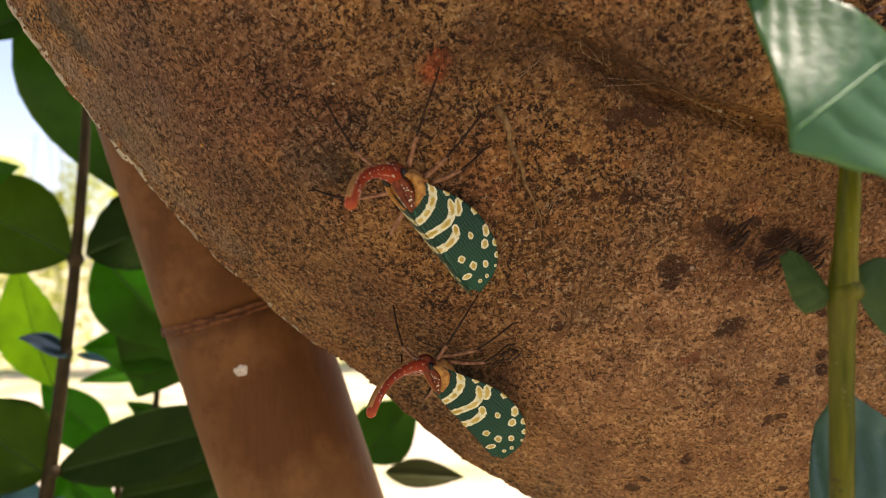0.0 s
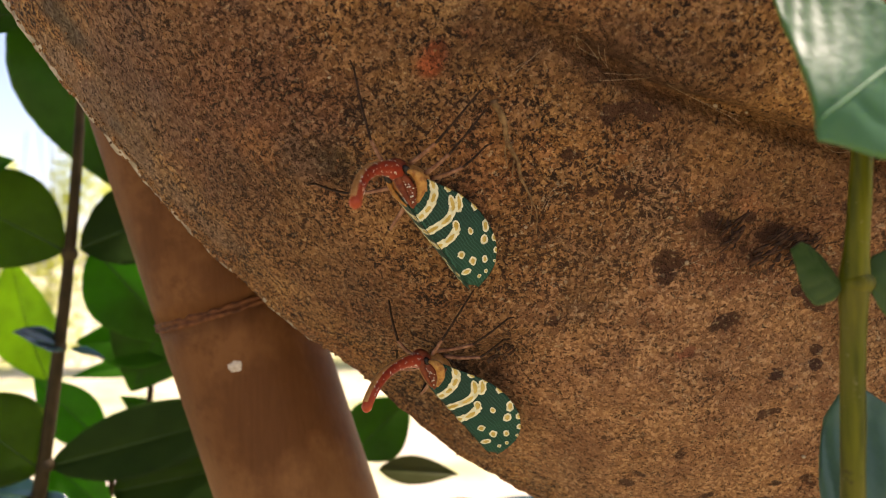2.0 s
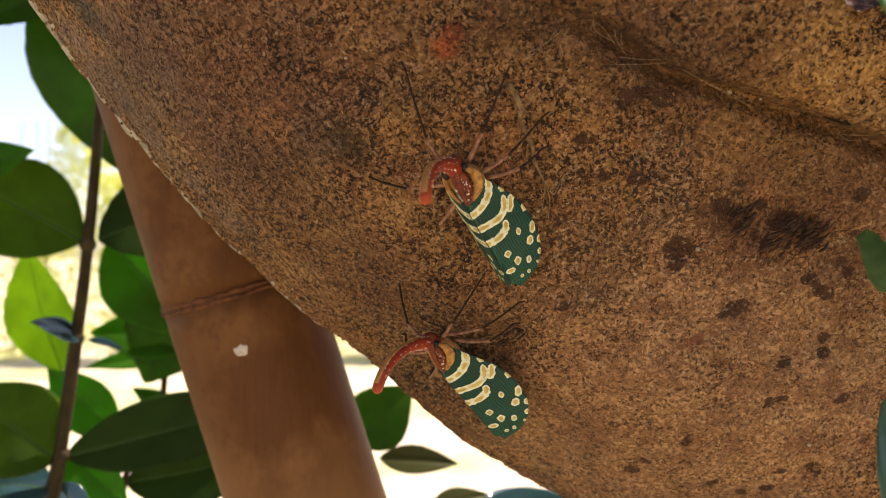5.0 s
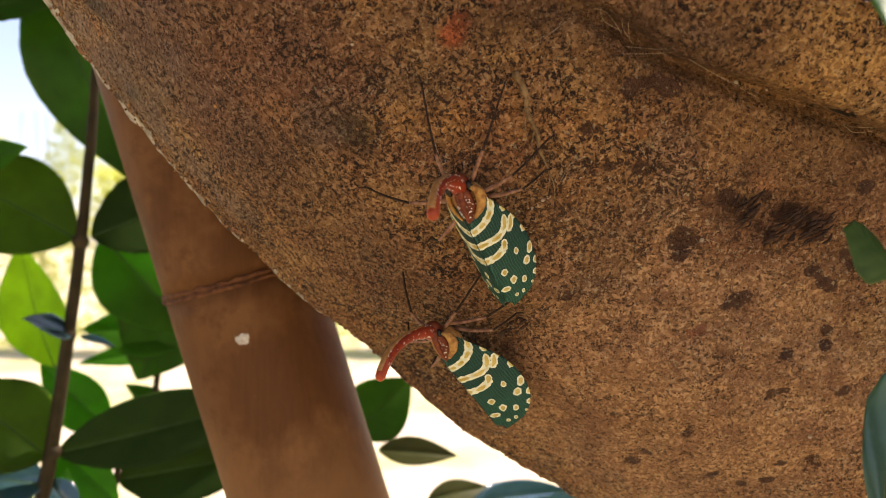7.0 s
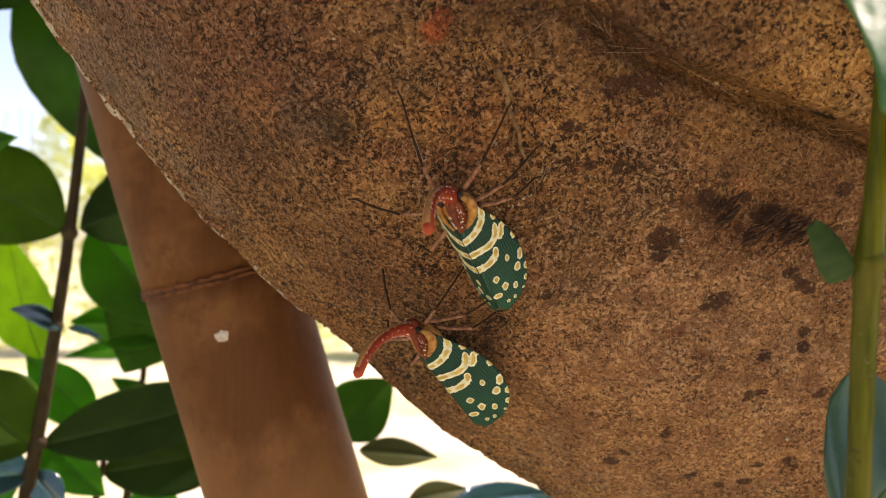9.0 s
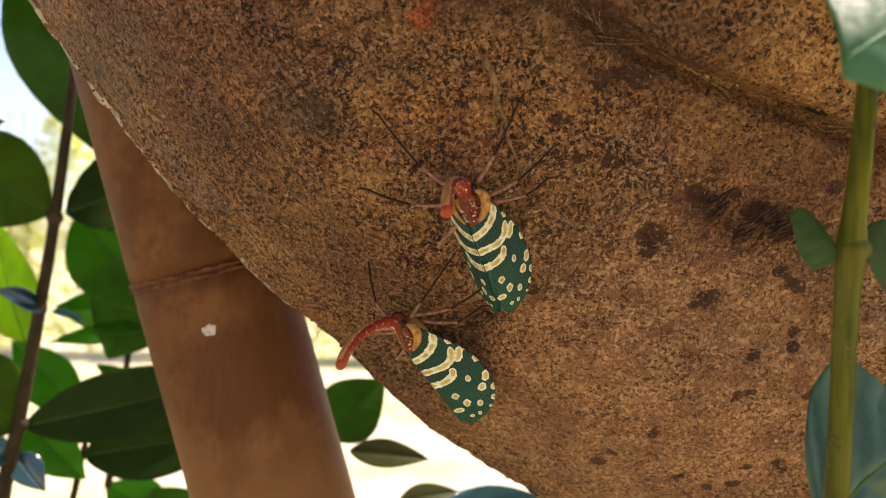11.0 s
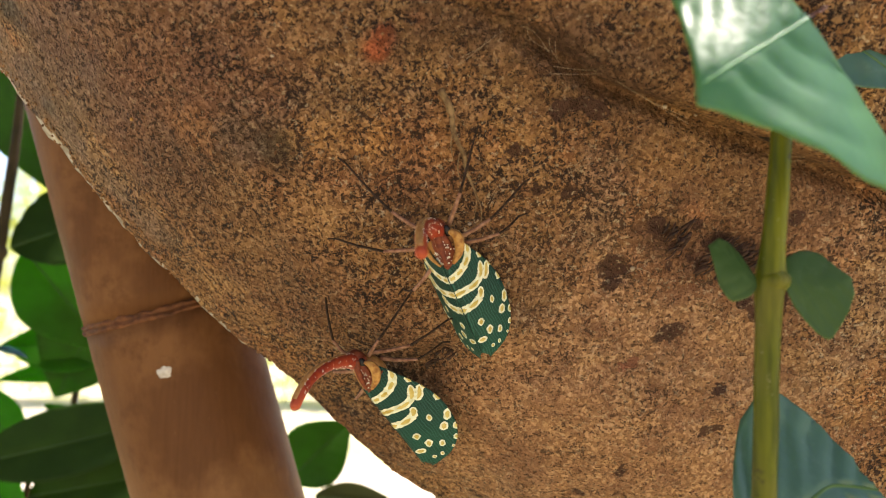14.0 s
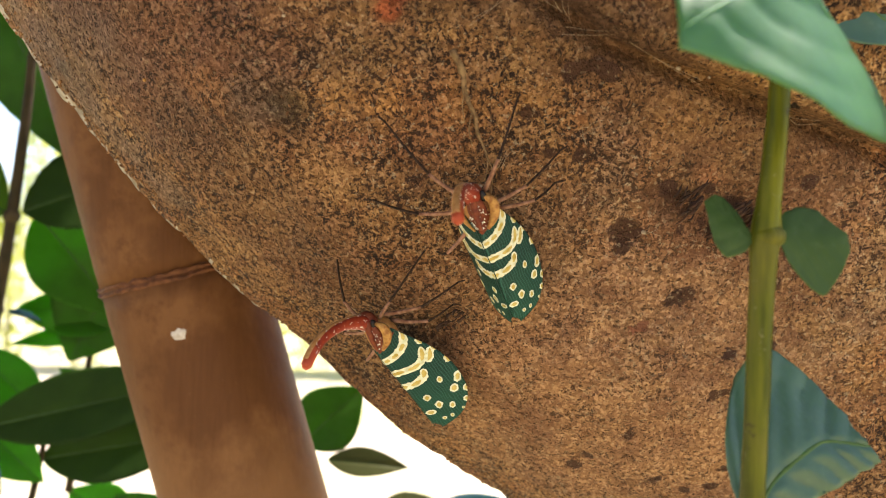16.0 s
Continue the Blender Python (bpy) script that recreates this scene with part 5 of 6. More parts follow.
def build_bug(name_label, legs, slim, lean=0, shift=(0, 0, 0)):
    """slim: breadth and length of the folded wings beside the usual; lean: how far the body rolls to its side."""
    bug = new("lantern_bug")
    tagged(bug, name_label, "insect", group="lantern bugs on the trunk")
    for side in (1, -1):
        wing = build_wing(bug, side)
        for ob in [wing] + list(wing.children):
            for v in ob.data.vertices:
                v.co = Matrix.Rotation(radians(lean), 3, "Y") @ Vector((v.co.x * slim[0], v.co.y * slim[1], v.co.z)) + Vector(shift) * MM
    # belly under the wings
    v, f = ball(Vector((0, -8, 2.2)) * MM, (2.4 * MM, 11 * MM, 1.9 * MM), 10, 16)
    part("abdomen", mesh_of(v, f, "abdomen", RUST), bug)
    v, f = ball(Vector((0, 2.0, 3.8)) * MM, (3.6 * MM, 4.4 * MM, 2.8 * MM), 10, 16)
    part("thorax", mesh_of(v, f, "thorax", TAN), bug)
    # collar: a red point between the wings, and two ochre lobes before it
    verts, rows, cols = [], 9, 13
    for i in range(rows):
        t = i / (rows - 1)
        for j in range(cols):
            e = j / (cols - 1) * 2 - 1
            w = 0.15 + 3.3 * t ** 0.75
            verts.append(Vector((e * w * 0.92, -0.6 + 3.6 * t - 0.8 * abs(e) * t, 8.35 - 0.5 * t - 0.62 * (abs(e) * w) ** 1.25)) * MM)
    faces = grid_faces(rows, cols)
    n = len(verts)
    verts += [v - Vector((0, 0, 0.0012)) for v in verts]
    faces += [tuple(k + n for k in reversed(q)) for q in faces]
    rim = [j for j in range(cols)] + [i * cols + cols - 1 for i in range(1, rows)] + [(rows - 1) * cols + j for j in range(cols - 2, -1, -1)] + [i * cols for i in range(rows - 2, 0, -1)]
    for a, c in zip(rim, rim[1:] + rim[:1]):
        faces.append((c, a, a + n, c + n))
    collar = part("collar", mesh_of(verts, faces, "collar", RUST), bug, "rust red collar with white specks")
    for side in (1, -1):
        bow = bezier([Vector((side * x, y, z)) * MM for x, y, z in ((1.9, 5.9, 6.6), (2.9, 5.0, 6.2), (3.2, 3.4, 6.2), (2.6, 1.6, 6.9), (1.2, 0.1, 7.9))], 5)
        v, f = tube(bow, [MM * (0.18 + (0.80 if side > 0 else 0.30) * math.sin(math.pi * (k + 1) / (len(bow) + 1))) for k in range(len(bow))], 12, 0.08)
        part("lobe", mesh_of(v, f, "lobe", OCHRE), bug, "ochre shoulder lobe")
    pts = bezier([Vector(p) * MM for p in ((0, 0.2, 8.2), (0, 2.2, 8.1), (0, 4.6, 7.6), (0, 6.6, 6.8))], 4)
    v, f = tube(pts, [MM * (0.35 + 0.6 * k / 12) for k in range(13)], 10)
    part("ridge", mesh_of(v, f, "ridge", RUST), bug, "dark red ridge")
    v, f = ball(Vector((0, 3.6, 6.5)) * MM, (1.8 * MM, 2.5 * MM, 1.05 * MM), 10, 18)
    part("shield", mesh_of(v, f, "shield", RUST), bug, "dark red shield behind the head")
    pivot = Matrix.Translation((0, 0, 0.0055))
    roll = pivot @ Matrix.Rotation(radians(lean), 4, "Y") @ pivot.inverted()
    for ob in bug.children:
        if ob.name.split(".")[0] in ("collar", "lobe", "ridge", "shield"):
            ob.data.transform(Matrix.Translation(Vector(shift) * MM) @ roll)
    rng = random.Random(8)
    specks = []
    for k in range(46):
        t, e = rng.uniform(0.25, 0.95), rng.uniform(-0.9, 0.9)
        w = 0.15 + 3.3 * t ** 0.75
        r = rng.uniform(0.10, 0.20) * MM
        specks.append(ball(Vector((e * w * 0.92, -0.6 + 3.6 * t - 0.8 * abs(e) * t, 8.38 - 0.5 * t - 0.62 * (abs(e) * w) ** 1.25)) * MM, (r, r, r * 0.6), 4, 6))
    for k in range(40):
        a, b = rng.uniform(0.15, 1.15), rng.uniform(0, 2 * math.pi)
        r = rng.uniform(0.07, 0.15) * MM
        specks.append(ball(Vector((1.8 * math.sin(a) * math.cos(b), 3.6 + 2.5 * math.sin(a) * math.sin(b), 6.5 + 1.07 * math.cos(a))) * MM, (r, r, r * 0.6), 4, 6))
    v, f = joined(*specks)
    v = [roll @ p + Vector(shift) * MM for p in v]
    tagged(part("specks", mesh_of(v, f, "specks", WHITE), collar, "white wax specks"), kind="stuff")
    v, f = ball(Vector((0, 6.6, 5.6)) * MM, (2.1 * MM, 2.4 * MM, 2.0 * MM), 10, 16)
    head = part("head", mesh_of(v, f, "head", RUST), bug, "rust red head")
    for side in (1, -1):
        v, f = ball(Vector((side * 1.95, 6.3, 6.5)) * MM, (0.70 * MM, 1.15 * MM, 0.72 * MM), 8, 12)
        part("eye", mesh_of(v, f, "eye", BLACK), head, "shiny black eye")
    m = len(SNOUT)
    rad = [MM * (1.75 - 0.62 * min(1, k / 12) - 0.10 * k / m - (0.5 if k == m - 1 else 0)) for k in range(m)]
    split = m - 8
    v, f = tube([p * MM for p in SNOUT[:split + 1]], rad[:split + 1], 14)
    snout = part("snout", mesh_of(v, f, "snout", RED), bug, "long upcurved red snout with white dots")
    v, f = tube([p * MM for p in SNOUT[split:]], rad[split:], 14)
    part("tip", mesh_of(v, f, "tip", RED_TIP), snout, "orange red tip")
    # tan strip along the outer bend
    v, f = tube([(p + Vector((0, 0.0, 0.0)) + (Vector((0, 1, 0)) if i < 40 else Vector((0, 0, 0))) * 0.42) * MM for i, p in enumerate(SNOUT[5:-2])], [r * 0.78 for r in rad[5:-2]], 10)
    part("strip", mesh_of(v, f, "strip", TAN), snout, "ochre strip")
    rng = random.Random(5)
    pieces = []
    for k in range(130):
        i = rng.randrange(0, m - 6)
        p = SNOUT[i].lerp(SNOUT[i + 1], rng.random())
        ahead = (SNOUT[i + 1] - SNOUT[i]).normalized()
        side = Vector((1, 0, 0))
        up = side.cross(ahead)
        a = 2 * math.pi * (k % 7 + rng.uniform(-0.18, 0.18)) / 7
        out = side * math.cos(a) + up * math.sin(a)
        r = rng.uniform(0.06, 0.13) * MM
        pieces.append(ball(p * MM + out * rad[i] * 0.98, (r, r, r), 4, 6))
    v, f = joined(*pieces)
    tagged(part("dots", mesh_of(v, f, "dots", WHITE), snout, "tiny white wax dots"), kind="stuff")
    made = []
    for hip, yaw, knee, reach in legs:
        h, k, t = Vector((0, 0, 0)), Vector((0, knee, 1.4)) * MM, Vector((0, reach, -1.1 - hip[2])) * MM
        pts = bezier([h, h.lerp(k, 0.5) + Vector((0, 0, 0.4 * MM)), k], 5)
        v, f = tube(pts, [MM * (0.46 - 0.18 * i / len(pts)) for i in range(len(pts))], 8)
        leg = part("leg", mesh_of(v, f, "leg", LEG_TAN), bug, "pinkish upper leg")
        leg.matrix_local = pose(hip[0] * MM, hip[1] * MM, hip[2] * MM, 0, 0, yaw)
        pts = bezier([k, k.lerp(t, 0.5) + Vector((0, 0, 0.5 * MM)), t], 5)
        v, f = tube(pts, [MM * (0.26 - 0.08 * i / len(pts)) for i in range(len(pts))], 8)
        part("shin", mesh_of(v, f, "shin", LEG_DARK), leg, "thin black lower leg")
        v, f = tube([t, t + Vector((0, 1.6 * MM, 0.05 * MM))], [0.22 * MM, 0.15 * MM], 6)
        part("foot", mesh_of(v, f, "foot", LEG_DARK), leg)
        made.append(leg)
    bug_legs[bug.name] = made
    return bug


# legs: hip, turn from straight ahead, reach of the knee and of the foot
bug_legs = {}
UPPER_LEGS = [
    ((-2.2, 6.3, 4.2), 15, 7.5, 18.5), ((2.2, 6.3, 4.2), -46, 7.0, 16.0),
    ((-3.0, 3.0, 3.4), 72, 8.0, 17.5), ((3.0, 3.0, 3.4), -72, 7.0, 14.5),
    ((3.2, 1.2, 2.2), -88, 7.0, 11.0), ((-3.2, -1.0, 3.0), 120, 6.0, 9.5),
]
LOWER_LEGS = [
    ((-2.2, 6.3, 4.2), 4, 6.0, 15.0), ((2.2, 6.3, 4.2), -56, 7.0, 15.5),
    ((-3.0, 3.0, 3.4), 75, 5.5, 9.0), ((2.6, 6.4, 3.4), -86, 11.0, 17.5),
    ((3.2, 4.2, 2.6), -96, 9.5, 13.0), ((-3.2, -1.0, 3.0), 120, 5.0, 8.0),
]
upper_bug = build_bug("green lantern bug with cream bands walking on the bark", UPPER_LEGS, (0.96, 0.94), -9, (0.3, 0.4, 0))
lower_bug = build_bug("green lantern bug with cream bands resting near the rim", LOWER_LEGS, (1.22, 1.0), -14, (1.3, 0.8, 0))
lower_bug.matrix_world = pose(0.00351, 0.18529, 1.28076, 126.13, -11.21, -37.40)


# ---- small things on the bark ----
def build_vine_stub():
    ob = new("vine_stub")
    tagged(ob, "thin dried vine stub stuck to the bark", "vine")
    pts = bezier([Vector(p) + Vector((0.0006 * (k % 2) - 0.0003, -0.0004, 0)) for k, p in enumerate(((0.0132, 0.1529, 1.3318), (0.0146, 0.1547, 1.3284), (0.0158, 0.1564, 1.3250), (0.0171, 0.1582, 1.3216), (0.0185, 0.1598, 1.3184), (0.0197, 0.1614, 1.3151)))], 6)
    v, f = tube(pts, [0.00052 * (1 - 0.75 * i / 30) * (1 + 0.35 * noise.noise(Vector((i * 0.6, 0, 2)))) + 0.0001 for i in range(31)], 9, 0.6)
    part("stalk", mesh_of(v, f, "stalk", DRY), ob)
    for line in (((0.0168, 0.1582, 1.3216), (0.0165, 0.1595, 1.3190), (0.0171, 0.1606, 1.3166)), ((0.0190, 0.1606, 1.3166), (0.0202, 0.1619, 1.3141), (0.0200, 0.1637, 1.3104)), ((0.0157, 0.1559, 1.3260), (0.0151, 0.1574, 1.3231), (0.0156, 0.1589, 1.3202)), ((0.0197, 0.1614, 1.3151), (0.0212, 0.1629, 1.3120), (0.0212, 0.1648, 1.3080))):
        v, f = tube(bezier([Vector(p) + Vector((0, -0.001, 0)) for p in line], 6), [0.00016 - 0.000006 * i for i in range(13)], 6, 0.3)
        part("fibre", mesh_of(v, f, "fibre", DRY), ob)


def build_cobweb():
    rng = random.Random(21)
    pieces = []
    upper = [((0.0290, 0.1476, 1.3413), (0.0342, 0.1488, 1.3391), (0.0407, 0.1511, 1.3352)), ((0.0312, 0.1510, 1.3352), (0.0367, 0.1512, 1.3350), (0.0432, 0.1509, 1.3357)), ((0.0319, 0.1473, 1.3417), (0.0313, 0.1491, 1.3387), (0.0334, 0.1505, 1.3363)), ((0.0367, 0.1597, 1.3190), (0.0387, 0.1590, 1.3204), (0.0407, 0.1589, 1.3208)), ((0.0407, 0.1510, 1.3354), (0.0484, 0.1532, 1.3316), (0.0565, 0.1557, 1.3275)), ((0.0270, 0.1471, 1.3421), (0.0282, 0.1486, 1.3396), (0.0312, 0.1497, 1.3377))]
    lower = [((0.0385, 0.1604, 1.3177), (0.0373, 0.1597, 1.3190), (0.0376, 0.1591, 1.3202)), ((0.0217, 0.1629, 1.3120), (0.0232, 0.1614, 1.3151), (0.0263, 0.1610, 1.3161)), ((0.0732, 0.1583, 1.3238), (0.0768, 0.1593, 1.3221), (0.0799, 0.1593, 1.3225)), ((0.0166, 0.1508, 1.3356), (0.0195, 0.1496, 1.3378), (0.0215, 0.1483, 1.3400)), ((-0.0025, 0.1592, 1.3197), (-0.0010, 0.1609, 1.3161), (0.0006, 0.1613, 1.3151)), ((0.0494, 0.1687, 1.3012), (0.0517, 0.1688, 1.3010), (0.0535, 0.1685, 1.3018))]
    for line in upper + lower:
        for k in range(2):
            shake = [Vector(p) + Vector((rng.uniform(-1, 1), -1.2, rng.uniform(-1, 1))) * 0.001 for p in line]
            pieces.append(tube(bezier(shake, 6), [0.000035] * 13, 5))
    v, f = joined(*pieces)
    ob = new("cobweb", mesh_of(v, f, "cobweb", THREAD))
    tagged(ob, "loose pale web threads and plant hairs on bark", "cobweb", kind="stuff")


def build_flecks():
    for n, (place, r) in enumerate((((0.0528, 0.1542, 1.3301), 0.0009), ((0.0588, 0.1550, 1.3289), 0.0006), ((-0.0455, 0.1705, 1.3286), 0.0009), ((-0.0562, 0.1845, 1.3263), 0.0008), ((-0.0160, 0.1511, 1.3362), 0.0007), ((0.0510, 0.1685, 1.3018), 0.0010), ((0.0812, 0.1887, 1.2585), 0.0010), ((0.0192, 0.1642, 1.3094), 0.0008))):
        r *= 0.5
        v, f = ball((0, 0, 0), (r, r * 0.5, r * 0.8), 6, 9)
        v = [p * (1 + 0.5 * noise.noise(p * 1400 + Vector((n, 0, 0)))) for p in v]
        ob = new("lichen_fleck", mesh_of(v, f, "fleck", THREAD if n not in (2, 3) else OCHRE))
        ob.location = Vector(place) + Vector((0, -0.0006, 0))
        tagged(ob, "tiny pale lichen fleck on the bark", "lichen", group="lichen flecks")


def build_dry_curl():
    """A shrivelled scrap of dead leaf caught on the bark."""
    m = Nodes("dead_leaf")
    tone = m.mix(m.ramp(m.noise(420, 3), (0.42, 0), (0.58, 1)), (0.035, 0.013, 0.010), (0.17, 0.075, 0.05))
    tone = m.mix(m.ramp(m.noise(900, 3), (0.56, 0), (0.66, 0.9)), tone, (0.46, 0.32, 0.26))
    m.set(Base_Color=tone, Roughness=0.7)
    m.bump(m.noise(1200, 3), 0.0003, 0.8)
    verts, rows, cols = [], 15, 11
    for layer in (0.0, 0.00015):
        for i in range(rows):
            t = i / (rows - 1)
            for j in range(cols):
                e = j / (cols - 1) * 2 - 1
                w = 0.0030 * math.sin(math.pi * (0.12 + 0.8 * t)) ** 0.7
                a = e * (1.5 + 0.4 * math.sin(5 * t))
                n = noise.noise_vector(Vector((t * 4, e * 2, 6))) * 0.0007
                verts.append(Vector((w * math.sin(a), 0.0100 * t, -w * math.cos(a) * 0.7)) + n + Vector((0, 0, layer)))
    n = rows * cols
    top = grid_faces(rows, cols)
    faces = top + [tuple(i + n for i in reversed(f)) for f in top]
    rim = [j for j in range(cols)] + [i * cols + cols - 1 for i in range(1, rows)] + [(rows - 1) * cols + j for j in range(cols - 2, -1, -1)] + [i * cols for i in range(rows - 2, 0, -1)]
    for a, b in zip(rim, rim[1:] + rim[:1]):
        faces.append((b, a, a + n, b + n))
    ob = new("dead_leaf", mesh_of(verts, faces, "dead_leaf", m.mat))
    ob.matrix_world = aim((0.0672, 0.1378, 1.3412), (0.0756, 0.1368, 1.3476), (-0.2, -0.9, -0.2))
    tagged(ob, "shrivelled dark scrap of dead leaf on the bark", "dead leaf")


build_dry_curl()
build_vine_stub()
build_cobweb()
build_flecks()


# ---- what moves ----
def motions():
    walk(upper_bug, [
    (0, pose(-0.00119, 0.15829, 1.31770, 124.20, -18.90, -24.94)),
    (0.5, pose(-0.00385, 0.15949, 1.31576, 124.95, -21.43, -24.21)),
    (1, pose(-0.00610, 0.15891, 1.31637, 124.24, -17.27, -22.33)),
    (1.5, pose(-0.00042, 0.15866, 1.31740, 126.13, -17.71, -24.76)),
    (2, pose(-0.00036, 0.15844, 1.31753, 125.73, -17.82, -24.44)),
    (2.5, pose(-0.00501, 0.15961, 1.31537, 123.91, -16.62, -21.96)),
    (3, pose(-0.00114, 0.15989, 1.31466, 124.21, -14.74, -20.85)),
    (3.5, pose(0.00396, 0.15919, 1.31559, 123.39, -15.79, -20.16)),
    (3.7, pose(0.00246, 0.15941, 1.31551, 123.74, -17.48, -19.99)),
    (5.8, pose(0.00885, 0.16123, 1.31233, 125.44, -14.55, -21.79)),
    (6, pose(0.00270, 0.16183, 1.31068, 124.52, -14.83, -19.71)),
    (6.5, pose(0.01000, 0.16127, 1.31190, 124.67, -14.08, -21.05)),
    (7, pose(0.00610, 0.16235, 1.30921, 123.12, -13.84, -18.40)),
    (7.5, pose(0.00585, 0.16273, 1.30874, 123.74, -14.62, -18.24)),
    (8, pose(0.01179, 0.16215, 1.30972, 124.30, -12.37, -19.83)),
    (8.5, pose(0.00901, 0.16303, 1.30830, 124.88, -11.88, -18.39)),
    (9, pose(0.00801, 0.16355, 1.30705, 125.05, -15.87, -17.73)),
    (9.2, pose(0.00869, 0.16367, 1.30676, 124.70, -15.91, -18.13)),
    (11.3, pose(0.01467, 0.16403, 1.30628, 120.89, -13.45, -13.61)),
    (11.5, pose(0.01700, 0.16334, 1.30760, 121.22, -12.85, -13.84)),
    (12, pose(0.01293, 0.16401, 1.30598, 120.51, -15.70, -13.35)),
    (12.5, pose(0.01319, 0.16399, 1.30548, 120.17, -17.14, -14.50)),
    (13, pose(0.01805, 0.16412, 1.30637, 121.38, -16.37, -15.09)),
    (13.5, pose(0.01481, 0.16457, 1.30512, 120.91, -18.56, -13.81)),
    (14, pose(0.01555, 0.16479, 1.30473, 120.47, -17.44, -13.78)),
    (14.5, pose(0.02113, 0.16424, 1.30604, 121.36, -17.04, -16.14)),
    (15, pose(0.01587, 0.16524, 1.30369, 120.33, -17.51, -14.04)),
    (15.5, pose(0.02125, 0.16483, 1.30516, 122.35, -15.56, -15.36)),
    (16, pose(0.02005, 0.16498, 1.30444, 121.53, -15.73, -14.73)),
    ])
    # the two front legs step forward and back
    left, right = bug_legs[upper_bug.name][:2]
    walk(left, [(t, pose(-0.0022, 0.0063, 0.0042, 0, 0, a)) for t, a in (
        (0, 15), (1, 2), (2.5, -9), (3.5, 25), (6, -12), (7, -3), (9, 2), (11.5, 36), (12.5, 16), (14.5, 36), (16, 31))])
    walk(right, [(t, pose(0.0022, 0.0063, 0.0042, 0, 0, a)) for t, a in (
        (0, -46), (1, -75), (2.5, -68), (3.5, -36), (6, -52), (7, -38), (9, -50), (11.5, -43), (12.5, -60), (14.5, -32), (16, -38))])
    walk(sprig, [
    (0, pose(0.06210, 0.12745, 1.29811)),
    (0.5, pose(0.06107, 0.12749, 1.29769)),
    (1, pose(0.06109, 0.12777, 1.29826)),
    (1.5, pose(0.06401, 0.12775, 1.29886)),
    (2, pose(0.06426, 0.12690, 1.29832)),
    (2.5, pose(0.06354, 0.12662, 1.29783)),
    (3, pose(0.07171, 0.12698, 1.29930)),
    (3.5, pose(0.06401, 0.12673, 1.29754)),
    (3.7, pose(0.06785, 0.12669, 1.29810)),
    (5.8, pose(0.07169, 0.12599, 1.29762)),
    (6, pose(0.06918, 0.12630, 1.29810)),
    (6.5, pose(0.06816, 0.12645, 1.29962)),
    (7, pose(0.06869, 0.12600, 1.29757)),
    (7.5, pose(0.05912, 0.12553, 1.29729)),
    (8, pose(0.05971, 0.12614, 1.29917)),
    (8.5, pose(0.06749, 0.12582, 1.29878)),
    (9, pose(0.06628, 0.12547, 1.29765)),
    (9.2, pose(0.07038, 0.12531, 1.29857)),
    (11.3, pose(0.06459, 0.12849, 1.29875)),
    (11.5, pose(0.06248, 0.12881, 1.29862)),
    (12, pose(0.06518, 0.12949, 1.29871)),
    (12.5, pose(0.06649, 0.13085, 1.29842)),
    (13, pose(0.06627, 0.13094, 1.29888)),
    (13.5, pose(0.06154, 0.13029, 1.29882)),
    (14, pose(0.06133, 0.12988, 1.29834)),
    (14.5, pose(0.06251, 0.13054, 1.29871)),
    (15, pose(0.06187, 0.13095, 1.29962)),
    (15.5, pose(0.06040, 0.13020, 1.29939)),
    (16, pose(0.05914, 0.13021, 1.29917)),
    ])
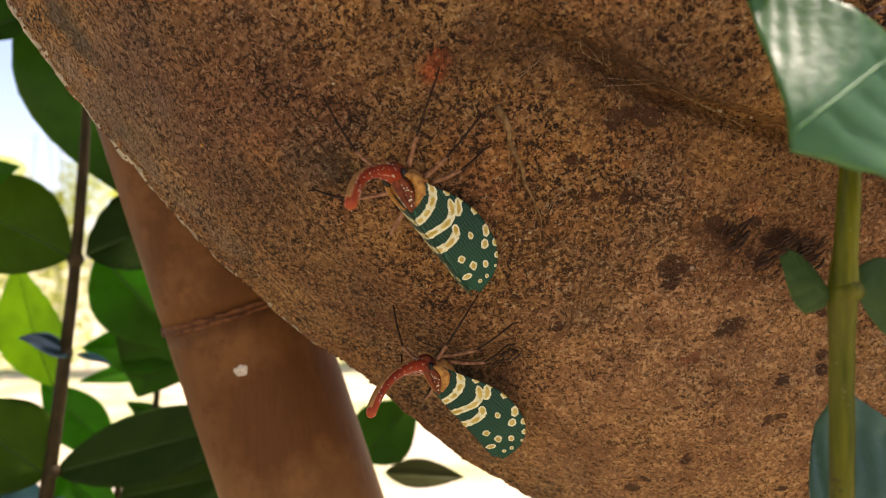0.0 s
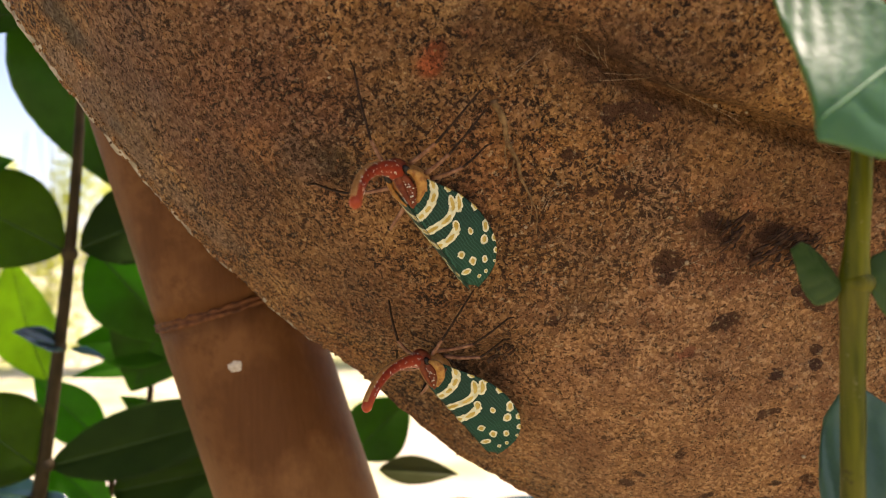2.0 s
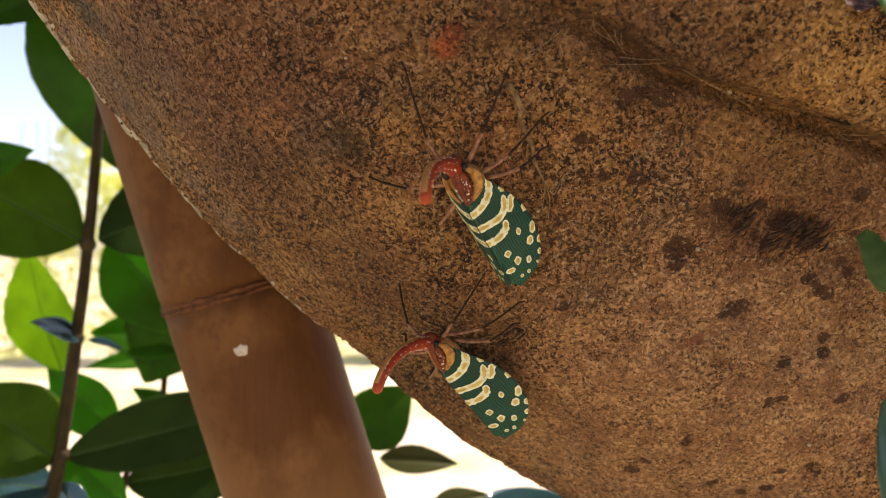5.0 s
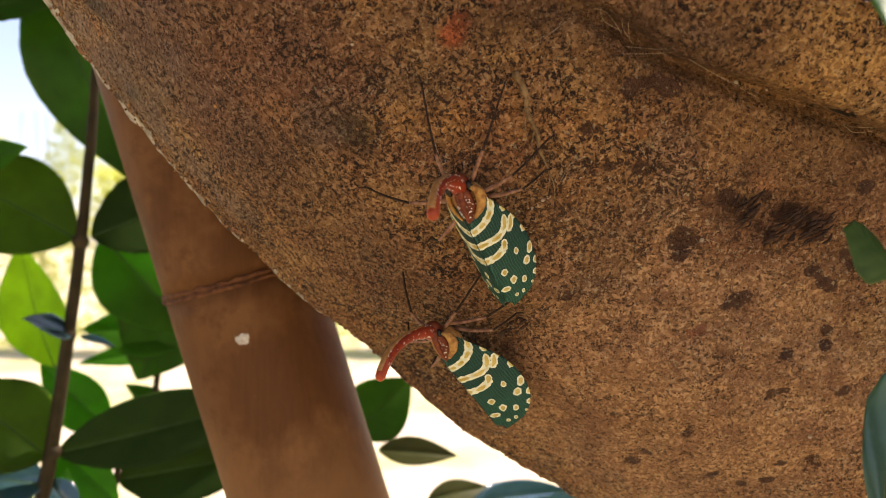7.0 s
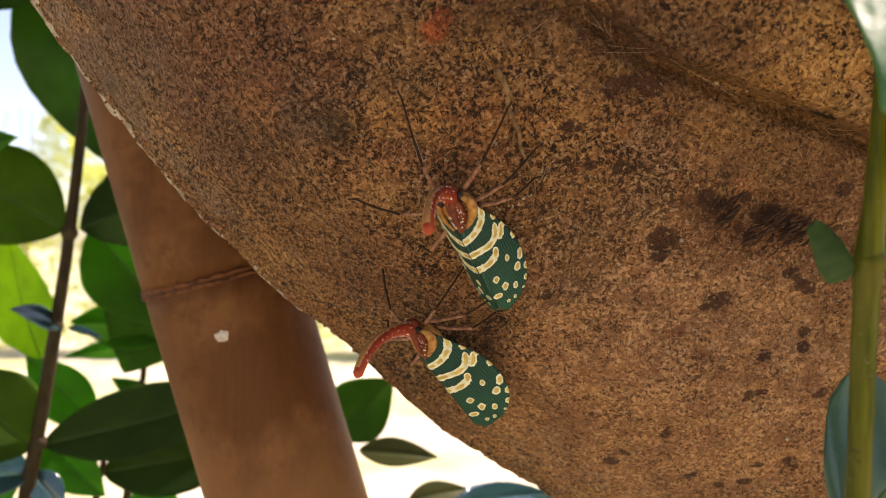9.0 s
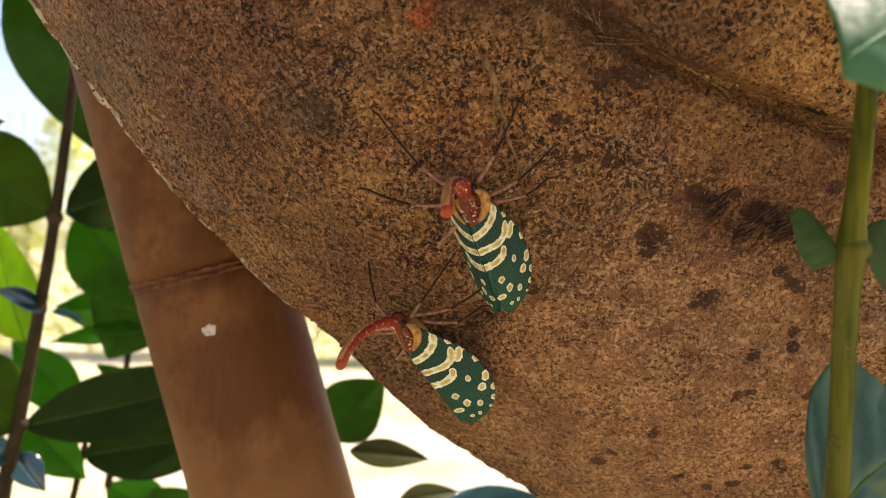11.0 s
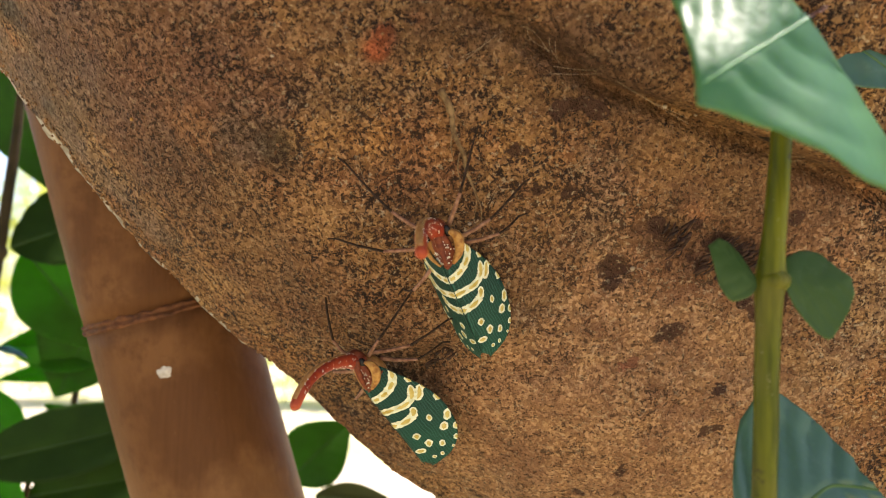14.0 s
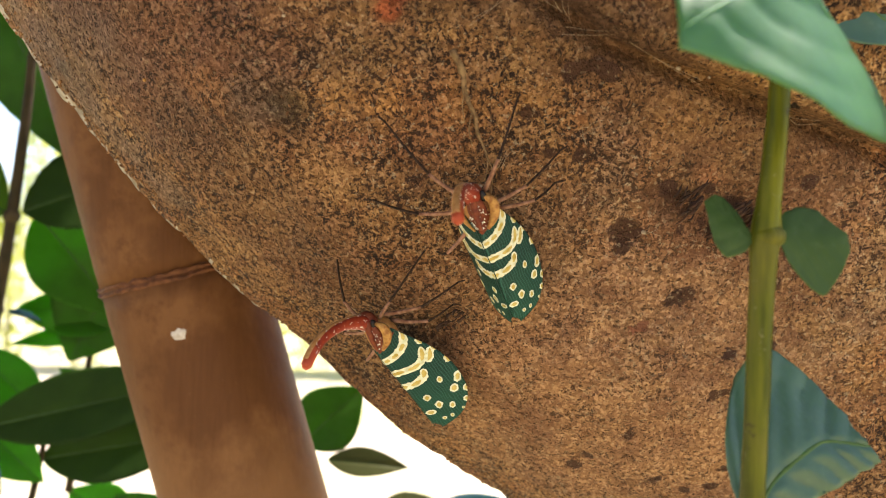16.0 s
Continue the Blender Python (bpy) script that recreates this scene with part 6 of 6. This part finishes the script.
    walk(top_leaf, [
    (0, pose(-0.01805, -0.02571, 0.01784)),
    (0.5, pose(-0.01921, -0.02565, 0.01773)),
    (1, pose(-0.01841, -0.02549, 0.01811)),
    (1.5, pose(-0.01646, -0.02560, 0.01836)),
    (2, pose(-0.01696, -0.02551, 0.01801)),
    (2.5, pose(-0.01722, -0.02552, 0.01762)),
    (3, pose(-0.01469, -0.02556, 0.01925)),
    (3.5, pose(-0.01641, -0.02556, 0.01936)),
    (3.7, pose(-0.01491, -0.02552, 0.01963)),
    (5.8, pose(-0.01488, -0.02529, 0.01802)),
    (6, pose(-0.01373, -0.02538, 0.01758)),
    (6.5, pose(-0.01397, -0.02534, 0.01689)),
    (7, pose(-0.01434, -0.02520, 0.01789)),
    (7.5, pose(-0.01690, -0.02511, 0.01605)),
    (8, pose(-0.01582, -0.02505, 0.01811)),
    (8.5, pose(-0.01218, -0.02508, 0.01724)),
    (9, pose(-0.01290, -0.02507, 0.01802)),
    (9.2, pose(-0.01291, -0.02495, 0.01771)),
    (11.3, pose(-0.01606, -0.02520, 0.01957)),
    (11.5, pose(-0.01687, -0.02522, 0.01949)),
    (12, pose(-0.01747, -0.02474, 0.02070)),
    (12.5, pose(-0.01777, -0.02514, 0.02139)),
    (13, pose(-0.01677, -0.02538, 0.02164)),
    (13.2, pose(-0.01746, -0.02537, 0.02008)),
    (13.5, pose(-0.01979, -0.02539, 0.02040)),
    (14, pose(-0.02072, -0.02552, 0.01956)),
    (14.5, pose(-0.01929, -0.02583, 0.02006)),
    (14.8, pose(-0.02030, -0.02576, 0.02040)),
    (15, pose(-0.01935, -0.02576, 0.02070)),
    (15.5, pose(-0.02060, -0.02540, 0.02101)),
    (16, pose(-0.02168, -0.02514, 0.02044)),
    ])
    base = Vector(left_shrub.location)
    walk(left_shrub, [(t, Matrix.Translation(base) @ m) for t, m in [
    (0, pose(-0.00241, -0.00190, 0.00504)),
    (0.5, pose(-0.00247, -0.00137, 0.00506)),
    (1, pose(-0.00358, -0.00047, 0.00512)),
    (1.5, pose(-0.00383, -0.00138, 0.00517)),
    (2, pose(-0.00242, -0.00059, 0.00598)),
    (2.5, pose(-0.00168, -0.00094, 0.00548)),
    (3, pose(0.00270, -0.00133, 0.00422)),
    (3.5, pose(0.00118, -0.00152, 0.00394)),
    (5.8, pose(0.00425, -0.00008, 0.00216)),
    (6, pose(-0.00138, -0.00106, -0.00091)),
    (6.5, pose(-0.00079, -0.00141, -0.00114)),
    (7, pose(0.00000, 0.00000, 0.00000)),
    (7.5, pose(-0.00073, 0.00082, -0.00051)),
    (8, pose(0.00135, 0.00122, 0.00100)),
    (8.5, pose(0.00131, 0.00215, 0.00252)),
    (9, pose(0.00222, 0.00289, 0.00185)),
    (9.2, pose(0.00487, 0.00334, -0.00044)),
    (12, pose(-0.00844, 0.01269, 0.00847)),
    (12.5, pose(-0.00933, 0.01382, 0.00784)),
    (13, pose(-0.00995, 0.01365, 0.00840)),
    (13.5, pose(-0.01066, 0.01496, 0.00828)),
    (14, pose(-0.00967, 0.01383, 0.00854)),
    (14.5, pose(-0.01006, 0.01125, 0.00769)),
    (15, pose(-0.01026, 0.00935, 0.00847)),
    (15.5, pose(-0.00951, 0.01058, 0.00909)),
    (16, pose(-0.00985, 0.01050, 0.00865)),
    ]])


motions()
